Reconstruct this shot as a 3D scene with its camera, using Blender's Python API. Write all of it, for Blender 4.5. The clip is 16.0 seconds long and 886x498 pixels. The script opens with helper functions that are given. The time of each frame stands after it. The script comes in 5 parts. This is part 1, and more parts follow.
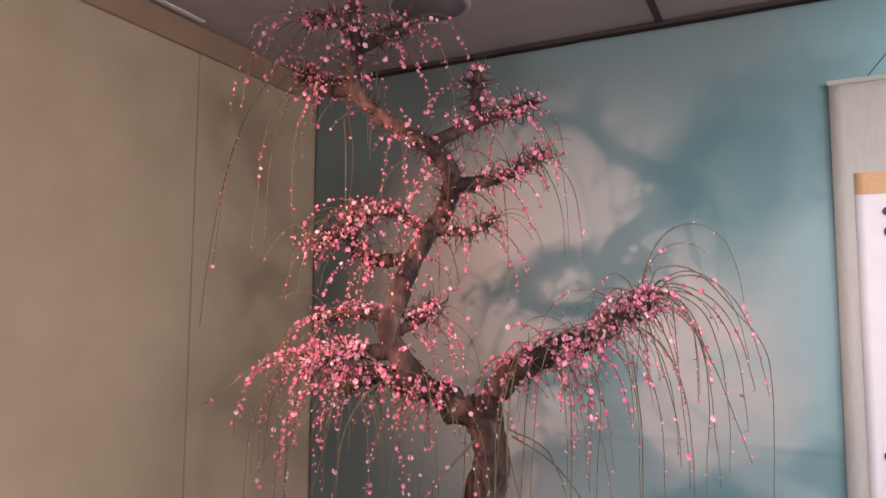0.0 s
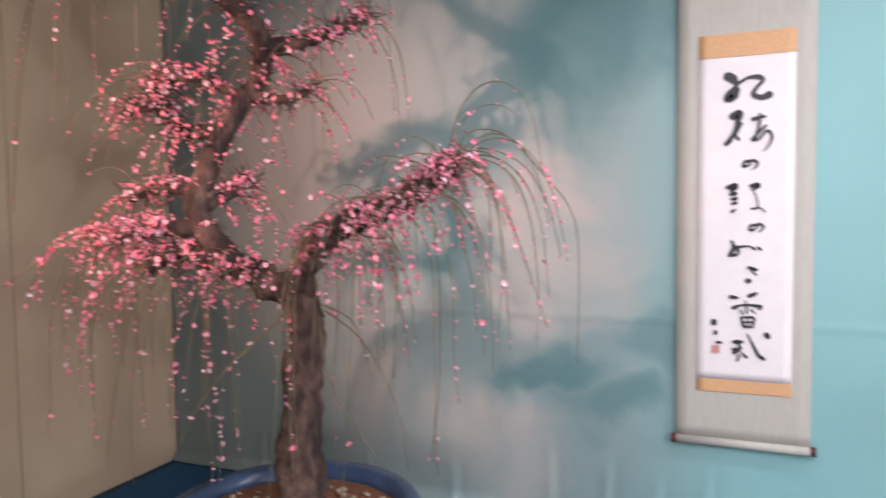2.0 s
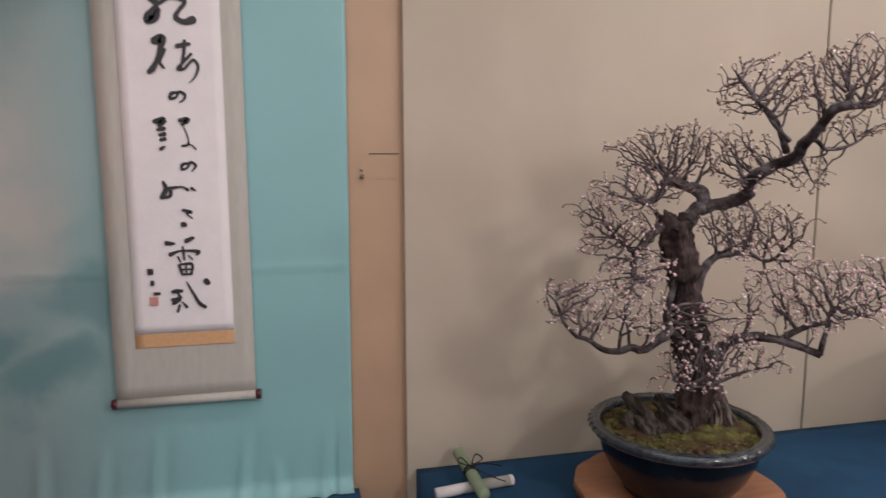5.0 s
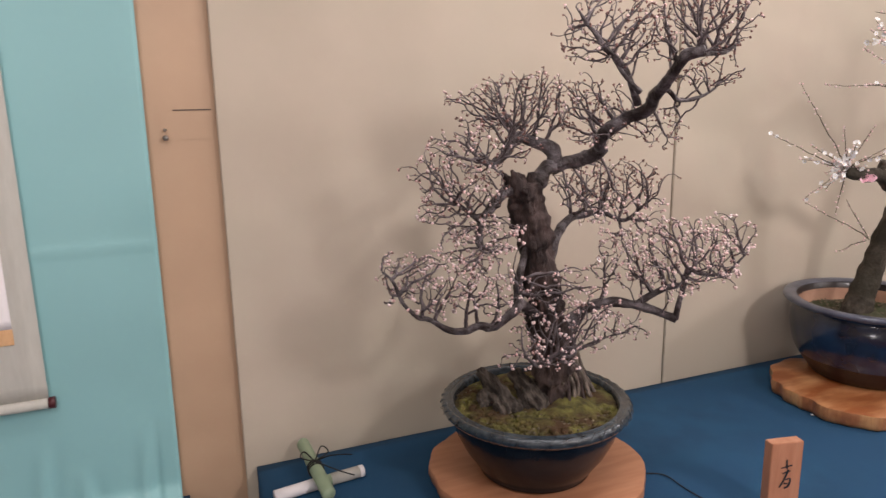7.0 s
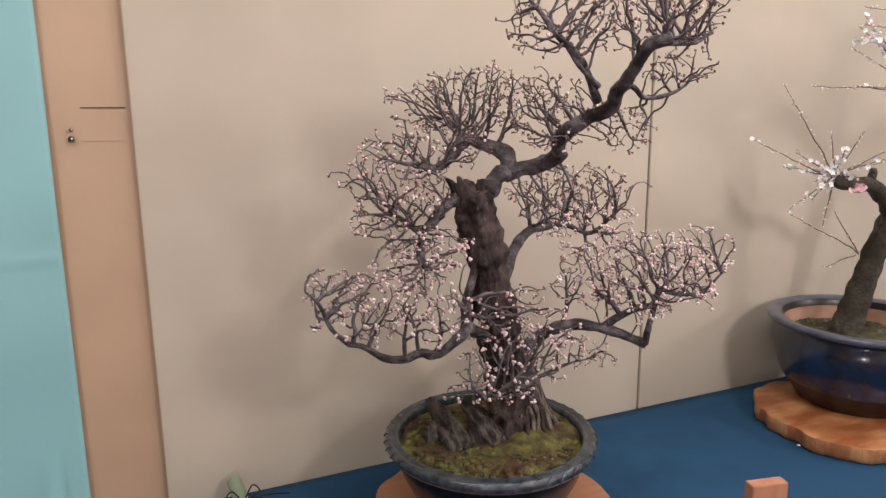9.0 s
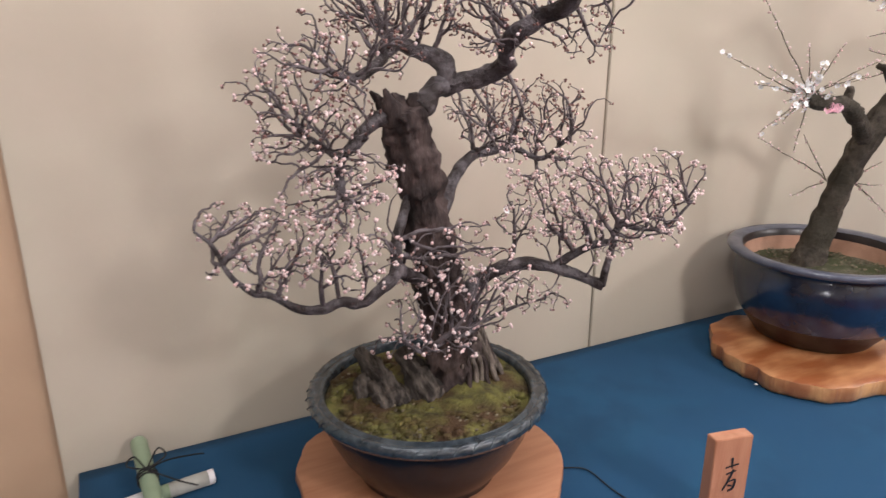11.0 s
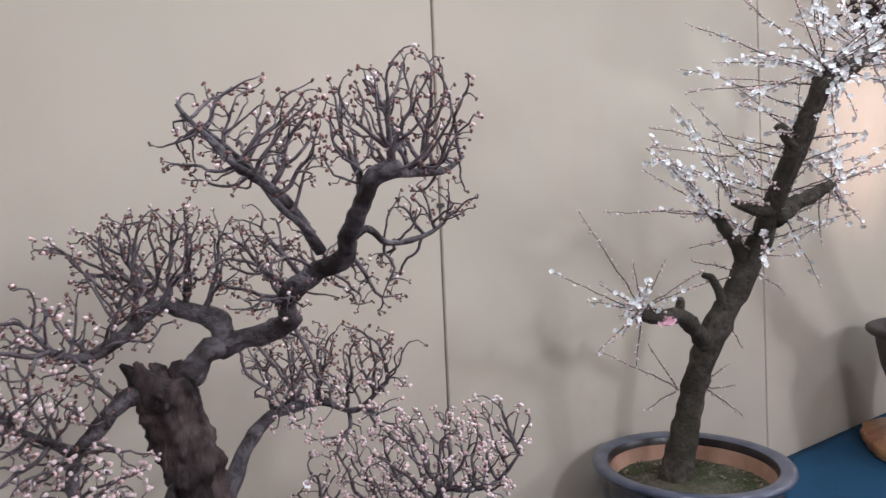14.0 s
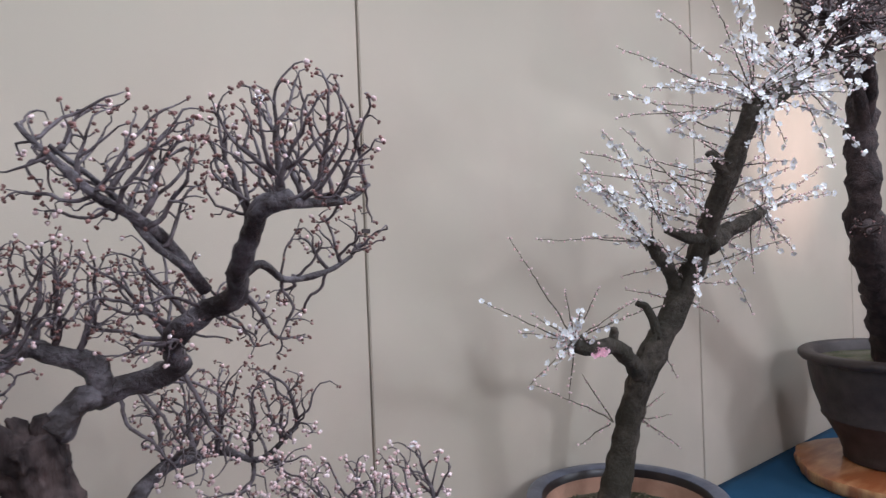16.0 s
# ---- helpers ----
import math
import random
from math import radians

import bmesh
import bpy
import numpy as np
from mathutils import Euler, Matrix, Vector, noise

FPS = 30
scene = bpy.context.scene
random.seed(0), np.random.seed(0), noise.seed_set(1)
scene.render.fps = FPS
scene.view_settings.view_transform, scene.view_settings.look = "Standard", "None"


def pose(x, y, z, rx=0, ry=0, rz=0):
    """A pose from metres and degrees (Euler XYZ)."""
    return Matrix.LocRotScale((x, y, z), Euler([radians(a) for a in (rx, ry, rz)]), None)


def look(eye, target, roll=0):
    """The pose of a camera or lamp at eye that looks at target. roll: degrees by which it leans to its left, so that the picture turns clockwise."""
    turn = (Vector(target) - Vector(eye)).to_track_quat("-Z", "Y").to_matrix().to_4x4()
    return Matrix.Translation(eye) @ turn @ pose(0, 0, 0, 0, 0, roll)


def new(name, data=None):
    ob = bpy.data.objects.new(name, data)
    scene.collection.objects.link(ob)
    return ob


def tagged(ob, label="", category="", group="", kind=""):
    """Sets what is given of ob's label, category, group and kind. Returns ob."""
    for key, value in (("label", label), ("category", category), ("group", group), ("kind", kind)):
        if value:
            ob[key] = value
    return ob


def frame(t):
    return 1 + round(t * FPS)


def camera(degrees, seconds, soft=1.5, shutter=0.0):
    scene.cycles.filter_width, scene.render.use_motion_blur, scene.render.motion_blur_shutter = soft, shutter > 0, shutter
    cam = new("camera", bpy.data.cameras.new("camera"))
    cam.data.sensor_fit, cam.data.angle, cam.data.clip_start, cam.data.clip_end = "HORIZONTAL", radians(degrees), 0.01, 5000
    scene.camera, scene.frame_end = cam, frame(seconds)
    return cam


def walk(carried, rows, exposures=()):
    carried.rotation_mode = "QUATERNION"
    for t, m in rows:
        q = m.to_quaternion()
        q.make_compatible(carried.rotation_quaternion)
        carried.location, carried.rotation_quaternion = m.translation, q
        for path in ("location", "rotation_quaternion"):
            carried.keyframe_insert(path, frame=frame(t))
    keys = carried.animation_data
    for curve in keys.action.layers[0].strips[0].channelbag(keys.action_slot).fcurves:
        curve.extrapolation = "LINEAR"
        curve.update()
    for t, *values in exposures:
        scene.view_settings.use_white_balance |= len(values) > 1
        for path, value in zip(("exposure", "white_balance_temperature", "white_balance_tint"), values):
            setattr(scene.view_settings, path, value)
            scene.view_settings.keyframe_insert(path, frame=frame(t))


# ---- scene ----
cam = camera(65.6, 16.0, soft=1.4, shutter=0.5)
PATH = [
    (0, (-0.251, -3.172, 1.729), (-1.144, -1.392, 1.911), 0.3),
    (0.5, (-0.18, -3.118, 1.71), (-1.127, -1.359, 1.811), 0.1),
    (1, (-0.104, -3.047, 1.683), (-1.084, -1.304, 1.709), -0.3),
    (1.5, (-0.002, -2.948, 1.651), (-0.933, -1.179, 1.608), -0.7),
    (2, (0.095, -2.874, 1.638), (-0.661, -1.026, 1.525), -0.7),
    (2.5, (0.19, -2.871, 1.633), (-0.288, -0.936, 1.475), -0.5),
    (3, (0.271, -2.905, 1.637), (0.072, -0.923, 1.455), 0.1),
    (3.5, (0.313, -2.836, 1.633), (0.339, -0.845, 1.436), 0.4),
    (4, (0.317, -2.733, 1.602), (0.554, -0.757, 1.402), 0.5),
    (4.5, (0.437, -2.64, 1.587), (0.781, -0.683, 1.361), 0.1),
    (5, (0.535, -2.571, 1.593), (0.974, -0.638, 1.323), -0.2),
    (5.2, (0.563, -2.549, 1.588), (1.042, -0.628, 1.307), -0.3),
    (7.3, (0.81, -2.302, 1.621), (1.581, -0.508, 1.19), -0.9),
    (7.5, (0.824, -2.287, 1.603), (1.611, -0.495, 1.191), -1.0),
    (8, (0.89, -2.25, 1.597), (1.672, -0.453, 1.196), -1.0),
    (8.2, (0.917, -2.234, 1.598), (1.69, -0.432, 1.202), -0.9),
    (10.3, (1.117, -2.047, 1.546), (1.879, -0.248, 1.12), -0.3),
    (10.5, (1.135, -2.026, 1.544), (1.911, -0.251, 1.046), -0.3),
    (11, (1.164, -1.934, 1.534), (2.032, -0.237, 0.928), 0.1),
    (11.5, (1.219, -1.856, 1.559), (2.181, -0.199, 0.988), 0.5),
    (12, (1.285, -1.81, 1.581), (2.325, -0.159, 1.141), 0.3),
    (12.5, (1.352, -1.81, 1.601), (2.432, -0.154, 1.3), -0.3),
    (13, (1.408, -1.841, 1.623), (2.503, -0.178, 1.427), -1.2),
    (13.5, (1.448, -1.867, 1.631), (2.565, -0.212, 1.516), -2.0),
    (14, (1.473, -1.866, 1.64), (2.634, -0.239, 1.563), -2.4),
    (14.5, (1.496, -1.86, 1.647), (2.696, -0.262, 1.579), -2.6),
    (15, (1.519, -1.858, 1.65), (2.752, -0.284, 1.599), -2.6),
    (15.5, (1.555, -1.833, 1.654), (2.812, -0.277, 1.62), -2.5),
    (16, (1.596, -1.817, 1.663), (2.879, -0.283, 1.634), -2.2),
]
EXPOSURES = [(0.0, 0.52, 6060, 20), (1.0, 0.58, 5940, 18), (2.0, 0.64, 5900, 15), (2.5, 0.46, 6050, 15), (3.5, 0.0, 6200, 16), (5.0, -0.26, 6350, 17), (7.5, 0.24, 6450, 17), (8.5, 0.26, 6400, 16), (10.5, 0.20, 6200, 13), (11.0, 0.46, 6150, 13), (12.5, 0.38, 5820, 11), (14.5, -0.05, 5320, 10), (16.0, -0.08, 5250, 10)]
walk(cam, [(t, look(eye, target, roll)) for t, eye, target, roll in PATH], EXPOSURES)

# ---- light ----
world = bpy.data.worlds.new("hall_ambience")
scene.world = world
world.use_nodes = True
world.node_tree.nodes["Background"].inputs[0].default_value = (0.9, 0.95, 1.0, 1)
world.node_tree.nodes["Background"].inputs[1].default_value = 0.12


def area_lamp(name, x, y, z, sx, sy, watts, colour, target=None):
    data = bpy.data.lights.new(name, "AREA")
    data.shape, data.size, data.size_y, data.energy, data.color = "RECTANGLE", sx, sy, watts, colour
    ob = new(name, data)
    ob.matrix_world = look((x, y, z), target or (x, y + 0.001, 0))
    return ob


def spot_lamp(name, eye, target, watts, colour, angle, radius, blend=0.6):
    data = bpy.data.lights.new(name, "SPOT")
    data.energy, data.color, data.spot_size, data.spot_blend, data.shadow_soft_size = watts, colour, radians(angle), blend, radius
    ob = new(name, data)
    ob.matrix_world = look(eye, target)
    return ob


COOL = (1.0, 0.96, 0.92)


def point_lamp(name, at, watts, colour):
    data = bpy.data.lights.new(name, "POINT")
    data.energy, data.color, data.shadow_soft_size = watts, colour, 0.22
    ob = new(name, data)
    ob.location = at
    return ob


# unseen area lamps, added to brighten walls and tables from above
area_lamp("ceiling_fill_lamp", 0.45, -2.3, 3.03, 1.2, 0.6, 12, COOL)
for x, watts in ((0.7, 8), (2.4, 19), (4.4, 22), (6.6, 24)):
    area_lamp("ceiling_fill_lamp", x, -1.15, 3.0, 1.2, 0.3, watts, COOL)
# unseen point lamps behind the camera, added as fill for walls and ceiling
for x, z, watts in ((-0.4, 1.1, 48), (2.9, 2.85, 160), (6.4, 2.55, 165)):
    point_lamp("hall_fill_lamp", (x, -4.1, z), watts, COOL)
spot_lamp("stand_spot_lamp", (-2.48, -3.05, 2.32), (-1.34, 0.0, 1.72), 245, (1.0, 0.49, 0.36), 43, 0.035, 0.85)
spot_lamp("unseen_spot_lamp", (6.5, -2.2, 2.95), (5.85, 0.0, 2.10), 190, (1.0, 0.62, 0.45), 30, 0.05, 1.0)

# extra spot, added to brighten the scroll and the cloth's lower right
spot_lamp("unseen_spot_lamp", (0.25, -3.05, 2.98), (-0.05, 0.0, 1.05), 75, COOL, 58, 0.12, 1.0)

# ---- materials ----

def material(name, base, rough=0.6, metal=0.0, second=None, scale=8.0, detail=6.0, bump=0.15, bump_scale=60.0, coat=0.0, low=0.35, high=0.65, stretch=(1, 1, 1), vary=0.0, third=None, third_scale=2.0, sub=0.0):
    m = bpy.data.materials.new(name)
    m.use_nodes = True
    nt = m.node_tree
    n, ln = nt.nodes, nt.links
    b = n["Principled BSDF"]
    b.inputs["Roughness"].default_value = rough
    b.inputs["Metallic"].default_value = metal
    b.inputs["Coat Weight"].default_value = coat
    b.inputs["Coat Roughness"].default_value = 0.12
    tc = n.new("ShaderNodeTexCoord")
    mp = n.new("ShaderNodeMapping")
    mp.inputs["Scale"].default_value = stretch
    ln.new(tc.outputs["Object"], mp.inputs["Vector"])
    tx = n.new("ShaderNodeTexNoise")
    tx.inputs["Scale"].default_value, tx.inputs["Detail"].default_value = scale, detail
    ln.new(mp.outputs[0], tx.inputs["Vector"])
    rp = n.new("ShaderNodeValToRGB")
    rp.color_ramp.elements[0].position, rp.color_ramp.elements[1].position = low, high
    rp.color_ramp.elements[0].color = (*base, 1)
    rp.color_ramp.elements[1].color = (*(second or [min(1, c * 1.12) for c in base]), 1)
    ln.new(tx.outputs[0], rp.inputs[0])
    out = rp.outputs[0]
    if third:
        t2 = n.new("ShaderNodeTexNoise")
        t2.inputs["Scale"].default_value, t2.inputs["Detail"].default_value = third_scale, 3
        ln.new(mp.outputs[0], t2.inputs["Vector"])
        r2 = n.new("ShaderNodeValToRGB")
        r2.color_ramp.elements[0].position, r2.color_ramp.elements[1].position = 0.42, 0.62
        ln.new(t2.outputs[0], r2.inputs[0])
        mx = n.new("ShaderNodeMix")
        mx.data_type = "RGBA"
        ln.new(r2.outputs[0], mx.inputs[0])
        ln.new(out, mx.inputs[6])
        mx.inputs[7].default_value = (*third, 1)
        out = mx.outputs[2]
    if vary:
        g = n.new("ShaderNodeNewGeometry")
        hs = n.new("ShaderNodeHueSaturation")
        mr = n.new("ShaderNodeMapRange")
        mr.inputs[3].default_value, mr.inputs[4].default_value = 1 - vary, 1 + vary
        ln.new(g.outputs["Random Per Island"], mr.inputs[0])
        ln.new(mr.outputs[0], hs.inputs["Value"])
        ln.new(out, hs.inputs["Color"])
        out = hs.outputs[0]
    ln.new(out, b.inputs["Base Color"])
    if sub:
        b.inputs["Subsurface Weight"].default_value = sub
        b.inputs["Subsurface Radius"].default_value = (0.01, 0.006, 0.004)
    if bump:
        t3 = n.new("ShaderNodeTexNoise")
        t3.inputs["Scale"].default_value, t3.inputs["Detail"].default_value = bump_scale, 5
        ln.new(mp.outputs[0], t3.inputs["Vector"])
        bp = n.new("ShaderNodeBump")
        bp.inputs["Strength"].default_value, bp.inputs["Distance"].default_value = bump, 0.01
        ln.new(t3.outputs[0], bp.inputs["Height"])
        ln.new(bp.outputs[0], b.inputs["Normal"])
    return m


M_WALL = material("beige_wall_paper", (0.50, 0.43, 0.34), 0.85, second=(0.55, 0.475, 0.38), scale=3.0, bump=0.06, bump_scale=250, third=(0.50, 0.445, 0.35), third_scale=1.1)
# beige paper again, with warm, dim lighting put into its colour
M_WALL_WEST = material("warm_dim_wall_paper", (0.43, 0.345, 0.225), 0.85, second=(0.48, 0.39, 0.26), scale=2.6, bump=0.06, bump_scale=250, third=(0.45, 0.345, 0.24), third_scale=1.0)
M_POST = material("tan_painted_board", (0.47, 0.32, 0.21), 0.45, second=(0.51, 0.35, 0.23), scale=3, bump=0.03, bump_scale=120)
M_CEIL = material("grey_ceiling_board", (0.42, 0.37, 0.36), 0.9, scale=5, bump=0.05, bump_scale=160)
M_DARK = material("dark_trim", (0.06, 0.045, 0.04), 0.7, bump=0.05)
M_BROWN = material("brown_strip", (0.30, 0.20, 0.13), 0.7, scale=6, bump=0.05)
M_FLOOR = material("dark_red_carpet", (0.085, 0.018, 0.018), 0.95, second=(0.12, 0.026, 0.026), scale=90, bump=0.4, bump_scale=400)
M_FELT = material("blue_felt", (0.008, 0.058, 0.13), 0.95, second=(0.011, 0.078, 0.165), scale=7, bump=0.3, bump_scale=700, third=(0.009, 0.066, 0.15), third_scale=2.2)
M_PAPER = material("scroll_paper", (0.80, 0.76, 0.76), 0.8, second=(0.84, 0.80, 0.80), scale=14, bump=0.08, bump_scale=90)
M_SILK = material("grey_silk_mount", (0.46, 0.45, 0.40), 0.75, second=(0.50, 0.49, 0.44), scale=60, bump=0.1, bump_scale=500, stretch=(1, 1, 0.2))
M_GOLD = material("ochre_brocade", (0.62, 0.36, 0.18), 0.6, second=(0.68, 0.41, 0.21), scale=80, bump=0.15, bump_scale=400)
M_INK = material("black_ink", (0.012, 0.012, 0.016), 0.5, second=(0.03, 0.03, 0.035), scale=120, bump=0)
M_SEAL = material("red_seal_ink", (0.52, 0.24, 0.21), 0.8, bump=0)
M_KNOB = material("dark_red_lacquer", (0.07, 0.012, 0.015), 0.3, bump=0)
M_METAL = material("brushed_metal", (0.55, 0.54, 0.52), 0.3, 1.0, bump=0)
M_BARK_A = material("grey_plum_bark", (0.048, 0.037, 0.038), 0.52, second=(0.205, 0.182, 0.195), scale=38, bump=0.7, bump_scale=120, third=(0.026, 0.017, 0.016), third_scale=14)
M_TWIG_A = material("grey_twig_bark", (0.062, 0.046, 0.046), 0.58, second=(0.185, 0.155, 0.165), scale=50, bump=0.3, bump_scale=200)
M_BARK_T = material("rough_trunk_bark", (0.020, 0.012, 0.011), 0.9, second=(0.125, 0.088, 0.080), scale=26, bump=1.0, bump_scale=70, stretch=(1, 1, 0.35), low=0.4, high=0.72)
M_BARK_B = material("mossy_plum_bark", (0.032, 0.025, 0.018), 0.85, second=(0.105, 0.088, 0.066), scale=34, bump=0.8, bump_scale=90, third=(0.042, 0.036, 0.024), third_scale=9)
M_BARK_P = material("brown_plum_bark", (0.045, 0.025, 0.020), 0.85, second=(0.17, 0.105, 0.082), scale=30, bump=0.9, bump_scale=80, stretch=(1, 1, 0.5), third=(0.030, 0.018, 0.016), third_scale=10)
M_SHOOT_P = material("olive_shoot_bark", (0.10, 0.085, 0.045), 0.7, second=(0.20, 0.17, 0.09), scale=30, bump=0.1)
M_SHOOT_B = material("brown_shoot_bark", (0.07, 0.055, 0.040), 0.7, second=(0.14, 0.12, 0.08), scale=30, bump=0.1)
M_PINK = material("pink_petals", (0.80, 0.17, 0.29), 0.6, second=(0.90, 0.38, 0.48), scale=60, bump=0, vary=0.22)
M_PINK_PALE = material("pale_pink_petals", (0.90, 0.50, 0.60), 0.6, second=(0.93, 0.66, 0.73), scale=60, bump=0, vary=0.15)
M_WHITE = material("white_petals", (0.90, 0.90, 0.90), 0.6, second=(0.94, 0.94, 0.94), scale=80, bump=0, vary=0.1)
M_BUD = material("creamy_pink_buds", (0.80, 0.53, 0.51), 0.5, second=(0.92, 0.80, 0.79), scale=90, bump=0, vary=0.2)
M_BUD_DARK = material("closed_brown_buds", (0.16, 0.07, 0.06), 0.6, second=(0.30, 0.16, 0.14), scale=90, bump=0, vary=0.3)
M_STAMEN = material("yellow_stamens", (0.62, 0.55, 0.20), 0.7, bump=0)
M_MOSS = material("moss_and_soil", (0.070, 0.058, 0.022), 0.95, second=(0.24, 0.225, 0.06), scale=26, bump=1.0, bump_scale=160, third=(0.10, 0.055, 0.025), third_scale=11)
M_SOIL = material("reddish_granular_soil", (0.20, 0.075, 0.035), 0.95, second=(0.30, 0.13, 0.07), scale=90, bump=1.0, bump_scale=190)
M_GRIT = material("grey_grit_soil", (0.09, 0.08, 0.05), 0.95, second=(0.22, 0.19, 0.13), scale=110, bump=1.0, bump_scale=220, third=(0.06, 0.07, 0.025), third_scale=8)
M_PEBBLE = material("pale_pebbles", (0.24, 0.17, 0.11), 0.85, second=(0.42, 0.35, 0.26), scale=40, bump=0.3, vary=0.35)
M_CHIP = material("dull_soil_crumbs", (0.10, 0.08, 0.05), 0.9, second=(0.24, 0.20, 0.13), scale=40, bump=0.3, vary=0.4)
M_ROCK = material("weathered_deadwood", (0.028, 0.021, 0.017), 0.85, second=(0.22, 0.185, 0.155), scale=30, bump=1.0, bump_scale=70, stretch=(2.2, 0.5, 1.0), low=0.42, high=0.75)
M_ROOT = material("pale_fibrous_root", (0.060, 0.046, 0.038), 0.85, second=(0.26, 0.215, 0.18), scale=40, bump=0.8, bump_scale=120, stretch=(2, 2, 0.4))
M_GLAZE_A = material("dark_green_black_glaze", (0.004, 0.006, 0.010), 0.18, second=(0.010, 0.014, 0.020), scale=9, bump=0.05, bump_scale=40, coat=0.0)
M_GLAZE_A.node_tree.nodes["Principled BSDF"].inputs["Specular IOR Level"].default_value = 0.3
M_RIM_A = material("worn_grey_glaze", (0.018, 0.026, 0.034), 0.20, second=(0.055, 0.072, 0.086), scale=34, bump=0.45, bump_scale=70, coat=0.6)
M_GLAZE_B = material("deep_blue_glaze", (0.008, 0.018, 0.050), 0.20, second=(0.014, 0.036, 0.085), scale=6, bump=0.08, bump_scale=30, coat=0.5, third=(0.012, 0.012, 0.02), third_scale=5)
M_RIM_B = material("slate_blue_glaze", (0.055, 0.062, 0.095), 0.30, second=(0.11, 0.12, 0.16), scale=12, bump=0.1, bump_scale=60, coat=0.3)
M_FOOT_B = material("brown_black_glaze", (0.009, 0.006, 0.007), 0.36, second=(0.022, 0.013, 0.012), scale=9, bump=0.05, coat=0.05)
M_CLAY = material("bare_terracotta", (0.42, 0.24, 0.16), 0.85, second=(0.52, 0.31, 0.21), scale=16, bump=0.2, bump_scale=120)
M_GLAZE_P = material("cobalt_blue_glaze", (0.020, 0.050, 0.12), 0.3, second=(0.040, 0.085, 0.18), scale=8, bump=0.06, bump_scale=40, coat=0.4)
M_POT_C = material("unglazed_brown_stoneware", (0.035, 0.026, 0.024), 0.55, second=(0.060, 0.046, 0.042), scale=14, bump=0.2, bump_scale=90)
M_STAND_A = material("pinkish_cedar_board", (0.42, 0.18, 0.09), 0.5, second=(0.50, 0.235, 0.125), scale=5, bump=0.08, stretch=(1, 7, 1), coat=0.15)
M_STAND_B = material("varnished_burl_slab", (0.40, 0.16, 0.06), 0.35, second=(0.58, 0.29, 0.13), scale=6, bump=0.1, bump_scale=30, stretch=(1, 3, 2), coat=0.4, third=(0.30, 0.095, 0.03), third_scale=4)
M_EDGE_B = material("golden_split_edge", (0.44, 0.20, 0.075), 0.4, second=(0.66, 0.37, 0.16), scale=9, bump=0.3, bump_scale=40, stretch=(3, 3, 0.4), coat=0.3, third=(0.34, 0.13, 0.05), third_scale=5)
M_PLAQUE = material("cedar_name_block", (0.46, 0.20, 0.11), 0.5, second=(0.55, 0.27, 0.16), scale=9, bump=0.08, stretch=(4, 4, 0.6), coat=0.1)
M_TUBE = material("pale_green_paper_tube", (0.26, 0.34, 0.22), 0.6, second=(0.31, 0.39, 0.26), scale=12, bump=0.05)
M_STRING = material("black_cord", (0.01, 0.01, 0.01), 0.7, bump=0)


